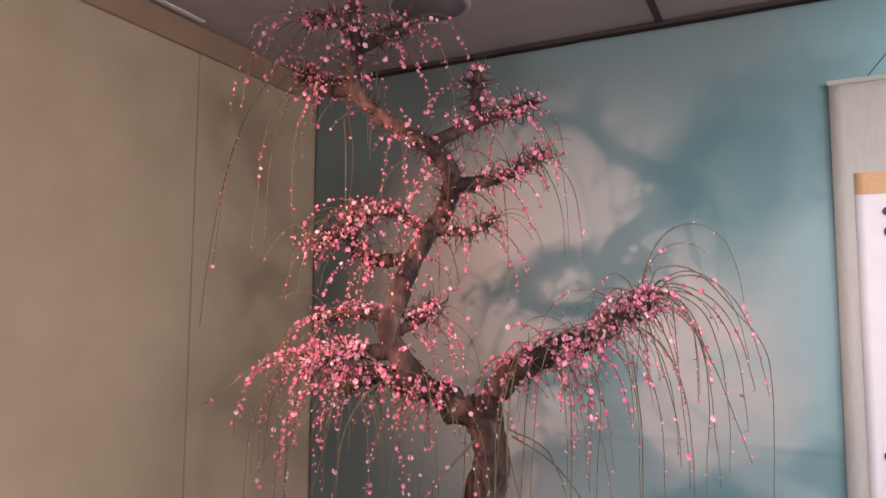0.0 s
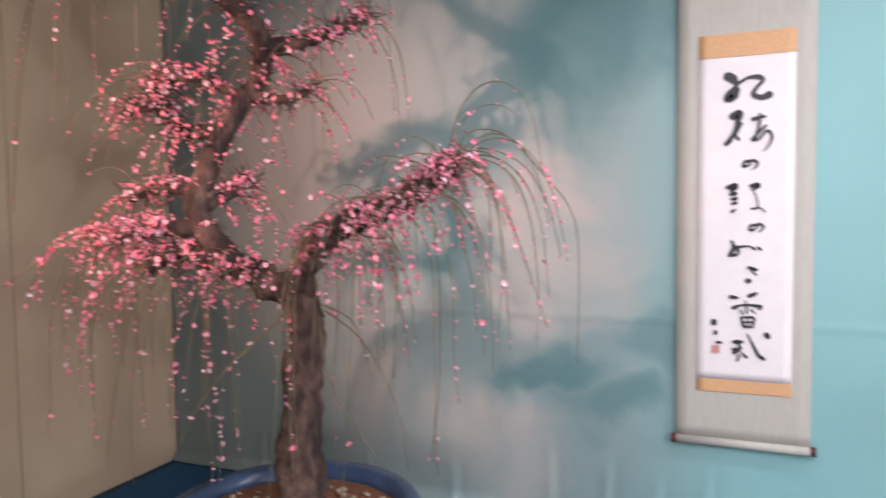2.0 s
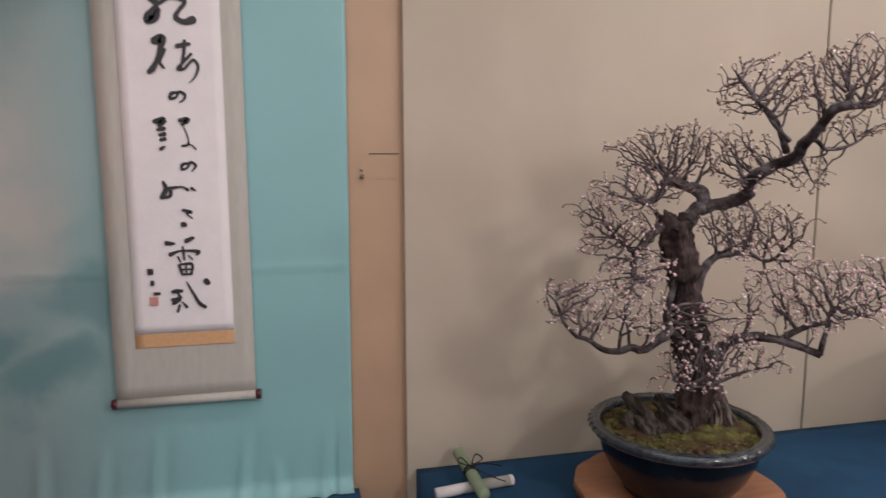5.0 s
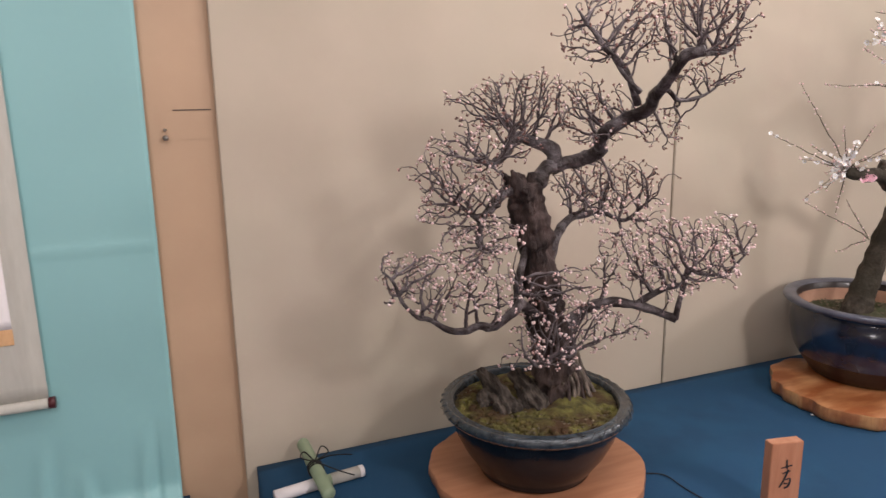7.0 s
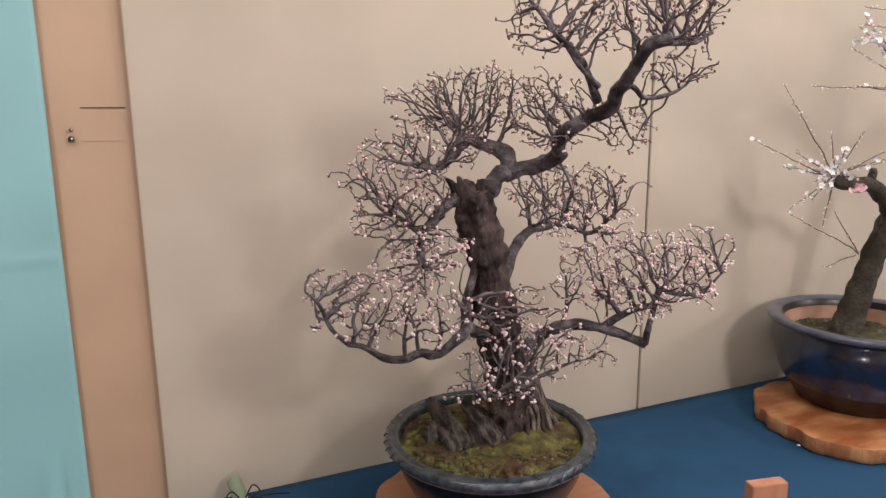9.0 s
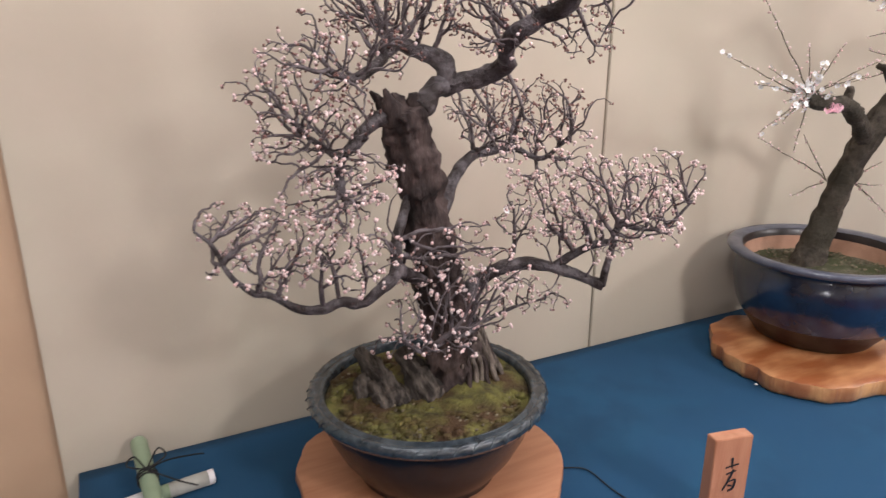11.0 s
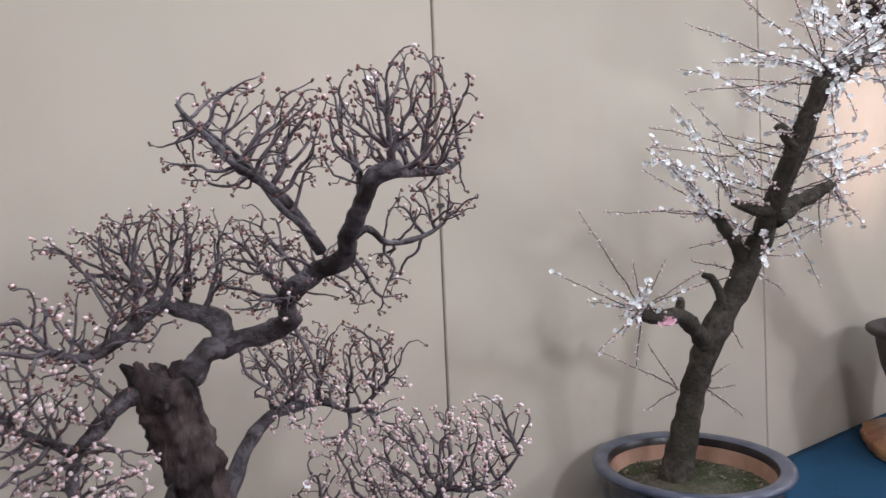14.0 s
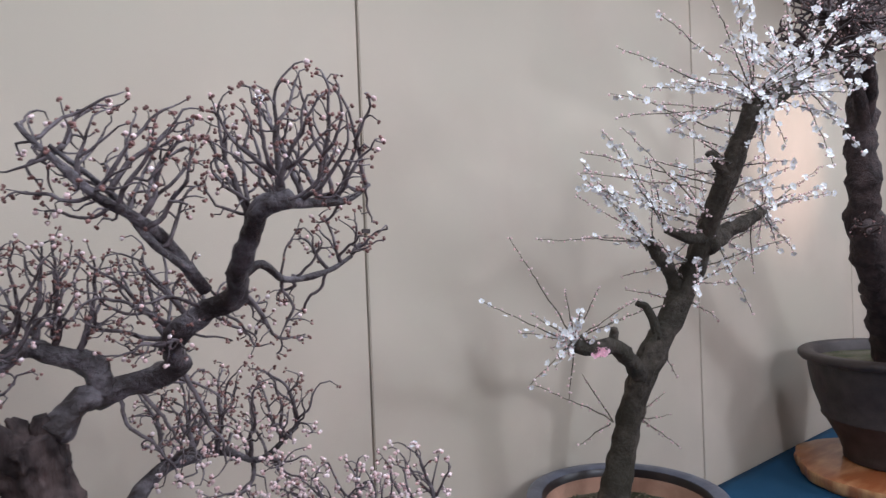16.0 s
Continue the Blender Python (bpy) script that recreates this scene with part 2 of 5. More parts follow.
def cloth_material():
    """Turquoise dyed cloth, light and shade painted over its left two thirds."""
    m = bpy.data.materials.new("turquoise_dyed_cloth")
    m.use_nodes = True
    n, ln = m.node_tree.nodes, m.node_tree.links
    b = n["Principled BSDF"]
    b.inputs["Roughness"].default_value = 0.52
    b.inputs["Sheen Weight"].default_value = 0.2
    tc = n.new("ShaderNodeTexCoord")
    mp = n.new("ShaderNodeMapping")
    mp.inputs["Rotation"].default_value = (0, radians(38), 0)
    mp.inputs["Scale"].default_value = (1.0, 1.0, 2.1)
    mp.inputs["Location"].default_value = (0.35, 0, 0.2)
    ln.new(tc.outputs["Object"], mp.inputs["Vector"])
    t = n.new("ShaderNodeTexNoise")
    t.inputs["Scale"].default_value, t.inputs["Detail"].default_value, t.inputs["Distortion"].default_value = 1.5, 6.0, 0.8
    ln.new(mp.outputs[0], t.inputs["Vector"])
    sp = n.new("ShaderNodeSeparateXYZ")
    ln.new(tc.outputs["Object"], sp.inputs[0])
    warp = n.new("ShaderNodeTexNoise")
    warp.inputs["Scale"].default_value, warp.inputs["Detail"].default_value = 2.8, 7.0
    ln.new(tc.outputs["Object"], warp.inputs["Vector"])
    bent = n.new("ShaderNodeVectorMath")
    bent.operation = "MULTIPLY_ADD"
    bent.inputs[1].default_value = (0.55, 0.0, 0.55)
    ln.new(warp.outputs[1], bent.inputs[0])
    ln.new(tc.outputs["Object"], bent.inputs[2])

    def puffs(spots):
        """Soft light and shade patches, given as x, z, two radii and strength."""
        tone_mask = None
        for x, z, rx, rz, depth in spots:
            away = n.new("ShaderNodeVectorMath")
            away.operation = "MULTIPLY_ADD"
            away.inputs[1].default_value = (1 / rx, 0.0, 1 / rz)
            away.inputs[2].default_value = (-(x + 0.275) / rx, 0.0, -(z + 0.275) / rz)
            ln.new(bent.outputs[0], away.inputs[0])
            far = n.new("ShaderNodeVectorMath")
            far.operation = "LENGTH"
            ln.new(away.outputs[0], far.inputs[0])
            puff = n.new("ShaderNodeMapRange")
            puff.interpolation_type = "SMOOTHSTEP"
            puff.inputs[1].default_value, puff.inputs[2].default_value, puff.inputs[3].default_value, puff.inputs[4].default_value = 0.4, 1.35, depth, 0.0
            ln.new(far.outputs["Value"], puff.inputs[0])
            if tone_mask is None:
                tone_mask = puff.outputs[0]
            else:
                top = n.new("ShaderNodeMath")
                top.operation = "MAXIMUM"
                ln.new(tone_mask, top.inputs[0])
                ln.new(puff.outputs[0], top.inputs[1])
                tone_mask = top.outputs[0]
        return tone_mask

    # beige patches stand in for the warmly lit areas of the cloth
    tone_mask = puffs(((-0.58, 1.66, 0.36, 0.24, 1.0), (-0.66, 1.32, 0.30, 0.28, 1.0), (-0.36, 1.34, 0.18, 0.22, 0.7), (-0.98, 0.66, 0.24, 0.24, 0.9), (-0.70, 0.52, 0.20, 0.24, 1.0), (-1.35, 0.80, 0.40, 0.50, 0.55), (-1.70, 1.90, 0.50, 0.80, 0.4)))
    # dark teal patches stand in for the tree's shadow on the cloth
    shade_mask = puffs(((-0.44, 2.33, 0.36, 0.38, 1.0), (-0.20, 2.55, 0.22, 0.28, 0.7), (-0.62, 0.95, 0.26, 0.11, 0.9), (-0.32, 0.82, 0.22, 0.13, 0.9), (-1.10, 1.42, 0.11, 0.36, 0.7), (-0.16, 1.08, 0.12, 0.13, 0.6)))
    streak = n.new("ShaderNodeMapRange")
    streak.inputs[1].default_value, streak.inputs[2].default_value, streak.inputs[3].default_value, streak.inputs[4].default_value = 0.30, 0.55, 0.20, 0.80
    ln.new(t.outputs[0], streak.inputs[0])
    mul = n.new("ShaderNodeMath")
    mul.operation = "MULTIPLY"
    ln.new(tone_mask, mul.inputs[0])
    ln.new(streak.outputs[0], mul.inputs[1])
    ground = n.new("ShaderNodeMix")
    ground.data_type = "RGBA"
    ground.inputs[6].default_value = (0.25, 0.49, 0.50, 1)
    ground.inputs[7].default_value = (0.24, 0.335, 0.335, 1)
    veil = n.new("ShaderNodeMapRange")
    veil.interpolation_type = "SMOOTHSTEP"
    veil.inputs[1].default_value, veil.inputs[2].default_value, veil.inputs[3].default_value, veil.inputs[4].default_value = -0.45, 0.3, 1.0, 0.0
    ln.new(sp.outputs[0], veil.inputs[0])
    ln.new(veil.outputs[0], ground.inputs[0])
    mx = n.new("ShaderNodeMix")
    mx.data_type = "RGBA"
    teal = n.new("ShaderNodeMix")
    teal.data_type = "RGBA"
    ln.new(shade_mask, teal.inputs[0])
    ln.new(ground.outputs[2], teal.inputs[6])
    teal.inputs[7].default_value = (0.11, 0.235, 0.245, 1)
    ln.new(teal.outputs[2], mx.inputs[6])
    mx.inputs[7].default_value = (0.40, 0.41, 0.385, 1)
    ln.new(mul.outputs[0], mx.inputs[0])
    # shade painted into the left end, darkening towards the side wall
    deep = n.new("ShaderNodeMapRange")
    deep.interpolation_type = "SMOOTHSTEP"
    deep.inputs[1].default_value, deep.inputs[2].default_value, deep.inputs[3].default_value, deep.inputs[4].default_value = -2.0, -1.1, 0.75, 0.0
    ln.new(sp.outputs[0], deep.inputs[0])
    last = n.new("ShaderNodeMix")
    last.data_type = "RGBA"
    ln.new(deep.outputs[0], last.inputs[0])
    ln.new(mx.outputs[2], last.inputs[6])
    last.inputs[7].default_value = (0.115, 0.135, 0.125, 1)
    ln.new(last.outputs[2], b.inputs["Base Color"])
    t3 = n.new("ShaderNodeTexNoise")
    t3.inputs["Scale"].default_value, t3.inputs["Detail"].default_value = 420, 3
    bp = n.new("ShaderNodeBump")
    bp.inputs["Strength"].default_value, bp.inputs["Distance"].default_value = 0.12, 0.004
    ln.new(tc.outputs["Object"], t3.inputs["Vector"])
    ln.new(t3.outputs[0], bp.inputs["Height"])
    ln.new(bp.outputs[0], b.inputs["Normal"])
    return m


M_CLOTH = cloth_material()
rng = np.random.default_rng(7)


# ---- builders ----
def link_mesh(name, verts, faces, mats, parent=None, label="", smooth=True, slots=None, kind=""):
    me = bpy.data.meshes.new(name)
    me.from_pydata([tuple(v) for v in verts], [], [tuple(f) for f in faces])
    for m in (mats if isinstance(mats, (list, tuple)) else [mats]):
        me.materials.append(m)
    if slots is not None:
        me.polygons.foreach_set("material_index", np.asarray(slots, dtype=np.int32))
    me.polygons.foreach_set("use_smooth", np.full(len(me.polygons), smooth))
    me.update()
    ob = new(name, me)
    if parent:
        ob.parent = parent
        if parent.type == "EMPTY":
            ob.matrix_parent_inverse = Matrix.Translation(-parent.location)
    if label or kind:
        tagged(ob, label=label, kind=kind)
    return ob


def part(name, bm, mat, parent=None, label="", smooth=False, kind=""):
    me = bpy.data.meshes.new(name)
    bm.normal_update()
    bm.to_mesh(me)
    bm.free()
    me.materials.append(mat)
    me.polygons.foreach_set("use_smooth", np.full(len(me.polygons), smooth))
    ob = new(name, me)
    if parent:
        ob.parent = parent
        if parent.type == "EMPTY":
            ob.matrix_parent_inverse = Matrix.Translation(-parent.location)
    if label or kind:
        tagged(ob, label=label, kind=kind)
    return ob


def thing(name, at, label, category, group="", kind=""):
    ob = new(name)
    ob.location = at
    ob.empty_display_size = 0.05
    return tagged(ob, label, category, group, kind)


def box(x0, x1, y0, y1, z0, z1, bevel=0.0, turn=None):
    bm = bmesh.new()
    bmesh.ops.create_cube(bm, size=1)
    for v in bm.verts:
        v.co = Vector((x0 + (v.co.x + 0.5) * (x1 - x0), y0 + (v.co.y + 0.5) * (y1 - y0), z0 + (v.co.z + 0.5) * (z1 - z0)))
    if bevel:
        bmesh.ops.bevel(bm, geom=bm.edges[:], offset=bevel, segments=2, affect="EDGES")
    if turn is not None:
        bm.transform(turn)
    return bm


def lathe(profile, centre, steps=64, wobble=0.0, squash=1.0, close=False):
    """Verts and faces of a turned shape: profile of (radius, height)."""
    verts, faces = [], []
    for i in range(steps):
        a = 2 * math.pi * i / steps
        for k, (r, z) in enumerate(profile):
            w = 1 + wobble * noise.noise((math.cos(a) * 2, math.sin(a) * 2, z * 6))
            verts.append((centre[0] + r * w * math.cos(a), centre[1] + r * w * squash * math.sin(a), centre[2] + z))
    n = len(profile)
    for i in range(steps):
        j = (i + 1) % steps
        for k in range(n - 1 + (1 if close else 0)):
            k2 = (k + 1) % n
            faces.append((i * n + k, j * n + k, j * n + k2, i * n + k2))
    return verts, faces


def catmull(pts, sub=6):
    p = np.array(pts, dtype=float)
    p = np.vstack([2 * p[0] - p[1], p, 2 * p[-1] - p[-2]])
    out = []
    for i in range(1, len(p) - 2):
        for s in range(sub):
            t = s / sub
            a, b, c, d = p[i - 1], p[i], p[i + 1], p[i + 2]
            out.append(0.5 * (2 * b + (c - a) * t + (2 * a - 5 * b + 4 * c - d) * t * t + (3 * b - a - 3 * c + d) * t ** 3))
    out.append(p[-2])
    return np.array(out)


class Tubes:
    """Gathers tapered tubes into one mesh."""

    def __init__(self):
        self.v, self.f = [], []

    def add(self, pts, radii, sides=6, knobs=0.0, cap=True, seed=0.0, furrow=0.0):
        pts = np.asarray(pts, dtype=float)
        n = len(pts)
        tang = np.gradient(pts, axis=0)
        tang /= np.linalg.norm(tang, axis=1)[:, None] + 1e-9
        ref = np.array([0.31, 0.95, 0.1]) if abs(tang[0][2]) > 0.5 else np.array([0.1, 0.2, 1.0])
        base = len(self.v)
        u = np.cross(tang[0], ref)
        u /= np.linalg.norm(u)
        for i in range(n):
            u = u - tang[i] * np.dot(u, tang[i])
            u /= np.linalg.norm(u) + 1e-9
            w = np.cross(tang[i], u)
            for k in range(sides):
                a = 2 * math.pi * k / sides
                r = radii[i]
                d = math.cos(a) * u + math.sin(a) * w
                if knobs:
                    q = pts[i] * 22 + d * 0.8 + seed
                    r = r * (1 + knobs * noise.noise(q) + 0.5 * knobs * noise.noise(q * 2.7))
                if furrow:
                    q = d * 3.4 + pts[i] * 5.5 + seed
                    r = r * (1 + furrow * (abs(noise.noise(q)) * 1.6 - 0.3) + 0.45 * furrow * noise.noise(d * 8 + pts[i] * 16))
                self.v.append(pts[i] + d * r)
        for i in range(n - 1):
            for k in range(sides):
                k2 = (k + 1) % sides
                self.f.append((base + i * sides + k, base + i * sides + k2, base + (i + 1) * sides + k2, base + (i + 1) * sides + k))
        if cap:
            self.f.append(tuple(base + (n - 1) * sides + k for k in range(sides)))
            self.f.append(tuple(base + k for k in reversed(range(sides))))

    def link(self, name, mat, parent=None, label="", kind=""):
        return link_mesh(name, self.v, self.f, mat, parent, label, True, kind=kind)


class Florets:
    """Gathers small open flowers and buds into one mesh; slots 0 petals, 1 second petals, 2 stamens."""

    def __init__(self):
        self.v, self.f, self.s = [], [], []

    def axes(self, d):
        d = np.asarray(d, dtype=float)
        d = d / (np.linalg.norm(d) + 1e-9)
        u = np.cross(d, (0.3, 0.2, 1.0) if abs(d[2]) < 0.9 else (1.0, 0.1, 0))
        u /= np.linalg.norm(u)
        return d, u, np.cross(d, u)

    def flower(self, at, d, r, slot=0, layers=1):
        d, u, w = self.axes(d)
        at = np.asarray(at)
        for layer in range(layers):
            turn = rng.uniform(0, 6.28)
            rr = r * (1 - 0.3 * layer)
            lift = 0.30 + 0.35 * layer + rng.uniform(-0.1, 0.40)
            for k in range(5):
                a = turn + k * 1.2566
                b = len(self.v)
                c0, s0 = math.cos(a), math.sin(a)
                e = c0 * u + s0 * w
                g = -s0 * u + c0 * w
                self.v += [at, at + rr * (0.62 * e - 0.46 * g) + d * rr * lift * 0.75, at + rr * (0.98 * e - 0.22 * g) + d * rr * lift,
                           at + rr * (0.98 * e + 0.22 * g) + d * rr * lift, at + rr * (0.62 * e + 0.46 * g) + d * rr * lift * 0.75, at + rr * 0.6 * e + d * rr * lift * 0.35]
                self.f += [(b, b + 1, b + 5), (b + 1, b + 2, b + 5), (b + 2, b + 3, b + 5), (b + 3, b + 4, b + 5), (b + 4, b, b + 5)]
                self.s += [slot] * 5
        b = len(self.v)
        for k in range(5):
            a = k * 1.2566
            self.v.append(at + 0.2 * r * (math.cos(a) * u + math.sin(a) * w) + d * r * 0.22)
        self.v.append(at + d * r * 0.34)
        for k in range(5):
            self.f.append((b + k, b + (k + 1) % 5, b + 5))
            self.s.append(2)

    def bud(self, at, d, r, slot=0):
        d, u, w = self.axes(d)
        at = np.asarray(at)
        b = len(self.v)
        for h, q in ((0.35, 0.85), (1.15, 0.9)):
            for k in range(5):
                a = k * 1.2566 + h
                self.v.append(at + d * r * h + r * q * (math.cos(a) * u + math.sin(a) * w))
        self.v += [at - d * r * 0.2, at + d * r * 1.85]
        for k in range(5):
            k2 = (k + 1) % 5
            self.f += [(b + 10, b + k2, b + k), (b + k, b + k2, b + 5 + k2, b + 5 + k), (b + 5 + k, b + 5 + k2, b + 11)]
            self.s += [slot] * 3

    def link(self, name, mats, parent, label="", kind="stuff"):
        return link_mesh(name, self.v, self.f, mats, parent, label, True, self.s, kind)


def unit(v):
    v = np.asarray(v, dtype=float)
    return v / (np.linalg.norm(v) + 1e-9)


def taper(n, r0, r1, power=1.0):
    t = np.linspace(0, 1, n) ** power
    return r0 + (r1 - r0) * t


def limb(name, pts, r0, r1, mat, parent, sides=10, knobs=0.25, sub=7):
    line = catmull(pts, sub)
    tb = Tubes()
    tb.add(line, taper(len(line), r0, r1), sides, knobs, seed=r0 * 100)
    tb.link(name, mat, parent)
    return line


def pad(centre, ru, rd, rz, count, u=(0.8, -0.6), lower=-0.5, density=1.4):
    """Points inside an ellipsoid whose axes lie along u, across it, and up."""
    out = []
    u = np.array((u[0], u[1], 0.0))
    d = np.array((-u[1], u[0], 0.0))
    while len(out) < count * density:
        p = rng.uniform(-1.2, 1.2, 3)
        q = np.linalg.norm(p)
        ragged = 0.93 + 0.34 * noise.noise((p[0] * 2.3 + centre[0] * 9, p[1] * 2.3, p[2] * 2.3 + centre[2] * 7))
        if q > ragged or q < 0.25 or p[2] < lower:
            continue
        out.append(np.array(centre) + u * p[0] * ru + d * p[1] * rd + np.array((0, 0, p[2] * rz)))
    return np.array(out)


def colonise(seeds, targets, step=0.013, reach=0.16, kill=0.017, rounds=70, lift=0.18, shake=0.35, hold=0.0):
    """Twigs that grow from the seeds towards the targets. Returns nodes and their parents."""
    nodes = [np.array(s) for s in seeds]
    parent = [-1] * len(nodes)
    heading = [np.zeros(3) for _ in nodes]
    targets = np.array(targets)
    best = np.full(len(targets), 1e9)
    near = np.zeros(len(targets), dtype=int)
    alive = np.ones(len(targets), dtype=bool)
    fresh = list(range(len(nodes)))
    for _ in range(rounds):
        if not fresh or not alive.any():
            break
        block = np.array([nodes[i] for i in fresh])
        dist = np.linalg.norm(targets[:, None, :] - block[None, :, :], axis=2)
        k = dist.argmin(axis=1)
        dm = dist[np.arange(len(targets)), k]
        better = dm < best
        best[better] = dm[better]
        near[better] = np.array(fresh)[k[better]]
        alive &= best > kill
        pull = {}
        for i in np.where(alive & (best < reach))[0]:
            v = targets[i] - nodes[near[i]]
            pull.setdefault(int(near[i]), []).append(v / np.linalg.norm(v))
        fresh = []
        for j, vs in pull.items():
            d = unit(np.mean(vs, axis=0)) + heading[j] * hold + np.array((0, 0, lift)) + rng.normal(0, shake, 3) * 0.6
            heading.append(unit(d))
            fresh.append(len(nodes))
            nodes.append(nodes[j] + step * unit(d))
            parent.append(j)
    return np.array(nodes), parent


def twig_mesh(nodes, parent, first, r_tip, power, r_max, sides=5):
    """Tubes along the grown twigs; returns the tubes and the tips with their directions."""
    n = len(nodes)
    load = np.ones(n)
    kids = [[] for _ in range(n)]
    for i in range(n - 1, first - 1, -1):
        kids[parent[i]].append(i)
    order = sorted(range(first, n), reverse=True)
    for i in order:
        load[parent[i]] += load[i]
    rad = np.minimum(r_tip * load ** power, r_max)
    tb, tips = Tubes(), []
    starts = [(parent[i], i) for i in range(first, n) if parent[i] < first]
    while starts:
        a, b = starts.pop()
        chain = [a, b]
        while True:
            nxt = kids[chain[-1]]
            if not nxt:
                break
            nxt = sorted(nxt, key=lambda q: -load[q])
            for other in nxt[1:]:
                starts.append((chain[-1], other))
            chain.append(nxt[0])
        pts = np.array([nodes[i] for i in chain])
        if len(pts) > 3:
            pts[1:-1] = pts[1:-1] * 0.8 + (pts[:-2] + pts[2:]) * 0.1
        rr = np.array([rad[i] for i in chain])
        rr[0] = rr[1]
        tb.add(pts, rr, sides)
        tips.append((pts[-1], unit(pts[-1] - pts[-2]), pts))
    return tb, tips


# ---- setting ----
Z_LEFT, Z_RIGHT, TOP = 0.30, 0.35, 3.055
tagged(part("floor", box(-2.9, 9.2, -6.2, 0.2, -0.1, 0.0), M_FLOOR), "dark red carpeted hall floor", "floor", kind="structure")
tagged(part("ceiling", box(-2.9, 9.2, -6.2, 0.2, TOP, TOP + 0.1), M_CEIL), "grey painted ceiling boards", "ceiling", kind="structure")
tagged(part("wall_north", box(-2.9, 9.2, 0.05, 0.2, 0, TOP), M_WALL), "plain beige wall behind the hangings", "wall", kind="structure")
tagged(part("wall_west", box(-2.9, -2.70, -6.2, 0.05, 0, TOP), M_WALL), "beige papered side wall", "wall", kind="structure")
tagged(part("wall_east", box(9.0, 9.2, -6.2, 0.05, 0, TOP), M_WALL), "beige papered end wall", "wall", kind="structure")
tagged(part("wall_south", box(-2.9, 9.2, -6.4, -6.2, 0, TOP), M_WALL), "beige papered wall of the hall", "wall", kind="structure")
# side wall boards with a joint, brown top strip and ceiling joint
board = thing("wall_panel_west", (-2.69, -0.4, 0), "tall beige papered wall boards with a thin joint", "wall panel", kind="structure")
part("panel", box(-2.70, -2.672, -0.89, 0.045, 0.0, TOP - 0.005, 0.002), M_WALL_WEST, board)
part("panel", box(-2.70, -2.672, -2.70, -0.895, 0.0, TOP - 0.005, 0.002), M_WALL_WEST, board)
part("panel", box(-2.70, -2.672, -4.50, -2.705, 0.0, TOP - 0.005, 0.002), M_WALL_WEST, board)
tagged(part("top_strip_west", box(-2.672, -2.655, -6.1, 0.0, 2.925, TOP - 0.002, 0.004), M_BROWN), "dark brown strip along the top of the side wall", "cornice", kind="structure")
# dark strip stands in for the shadow gap under the ceiling
tagged(part("shadow_gap_north", box(-2.64, 9.0, -0.035, 0.045, TOP - 0.022, TOP - 0.002, 0.003), M_DARK), "thin dark strip for the shadow gap between wall and ceiling", "trim", kind="structure")
tagged(part("ceiling_joint", box(-0.745, -0.715, -6.1, -0.04, TOP - 0.012, TOP - 0.002), M_DARK), "dark recessed joint between ceiling boards", "trim", kind="structure")
fixture = thing("ceiling_speaker", (-1.60, -0.64, TOP), "round grey recessed ceiling speaker with a flat rim", "speaker")
v, f = lathe([(0.0, -0.012), (0.155, -0.012), (0.160, -0.008)], (-1.60, -0.64, TOP), 40)
link_mesh("grille", v, f, material("dull_grey_grille", (0.20, 0.19, 0.20), 0.7, scale=300, bump=0.3, bump_scale=500), fixture)
v, f = lathe([(0.160, -0.002), (0.160, -0.016), (0.180, -0.014), (0.187, -0.002)], (-1.60, -0.64, TOP), 40)
link_mesh("rim", v, f, M_CEIL, fixture)
slot = thing("ceiling_slot", (-2.6, -1.1, TOP), "narrow white slot in the ceiling", "ceiling slot")
part("strip", box(-2.62, -2.595, -2.2, -0.94, TOP - 0.008, TOP - 0.002, 0.001), M_PAPER, slot)

# beige panels of the long wall, butted with thin joints
X_JOINTS = (0.965, 2.80, 4.77, 6.75, 8.95)
for a, b in zip(X_JOINTS[:-1], X_JOINTS[1:]):
    p = thing("wall_panel_north", ((a + b) / 2, 0.02, 0), "tall beige papered display panel", "wall panel", "display panels", "structure")
    part("panel", box(a + 0.004, b - 0.004, 0.0, 0.04, 0.0, TOP - 0.03, 0.003), M_WALL, p)
clip = thing("panel_clip", (2.80, -0.004, 1.70), "small dark metal clip over a panel joint", "clip")
part("plate", box(2.785, 2.815, -0.006, -0.001, 1.690, 1.704, 0.001), M_DARK, clip)

# tan board with its small hatch
tagged(part("wall_post", box(0.70, 0.985, 0.028, 0.046, 0.0, TOP - 0.03, 0.002), M_POST), "tan painted board between cloth and panel", "wall board", kind="structure")
hatch = thing("hatch", (0.88, 0.027, 1.55), "small flush hatch with a metal catch in a tan board", "hatch")
part("leaf", box(0.80, 0.955, 0.0262, 0.0279, 1.507, 1.594, 0.0004), M_POST, hatch)
part("slit", box(0.84, 0.955, 0.0260, 0.0275, 1.598, 1.6015), M_DARK, hatch)
v, f = lathe([(0.0, 0.0), (0.006, 0.0), (0.004, 0.008), (0.008, 0.012), (0.009, 0.018), (0.0, 0.021)], (0, 0, 0), 16)
turn = pose(0.812, 0.022, 1.515, 90)
link_mesh("catch", [turn @ Vector(q) for q in v], f, M_METAL, hatch, "small chrome catch")
v, f = lathe([(0.0, 0.0), (0.005, 0.0), (0.005, 0.01), (0.0, 0.012)], (0, 0, 0), 12)
turn = pose(0.812, 0.022, 1.540, 90)
link_mesh("screw", [turn @ Vector(q) for q in v], f, M_METAL, hatch)


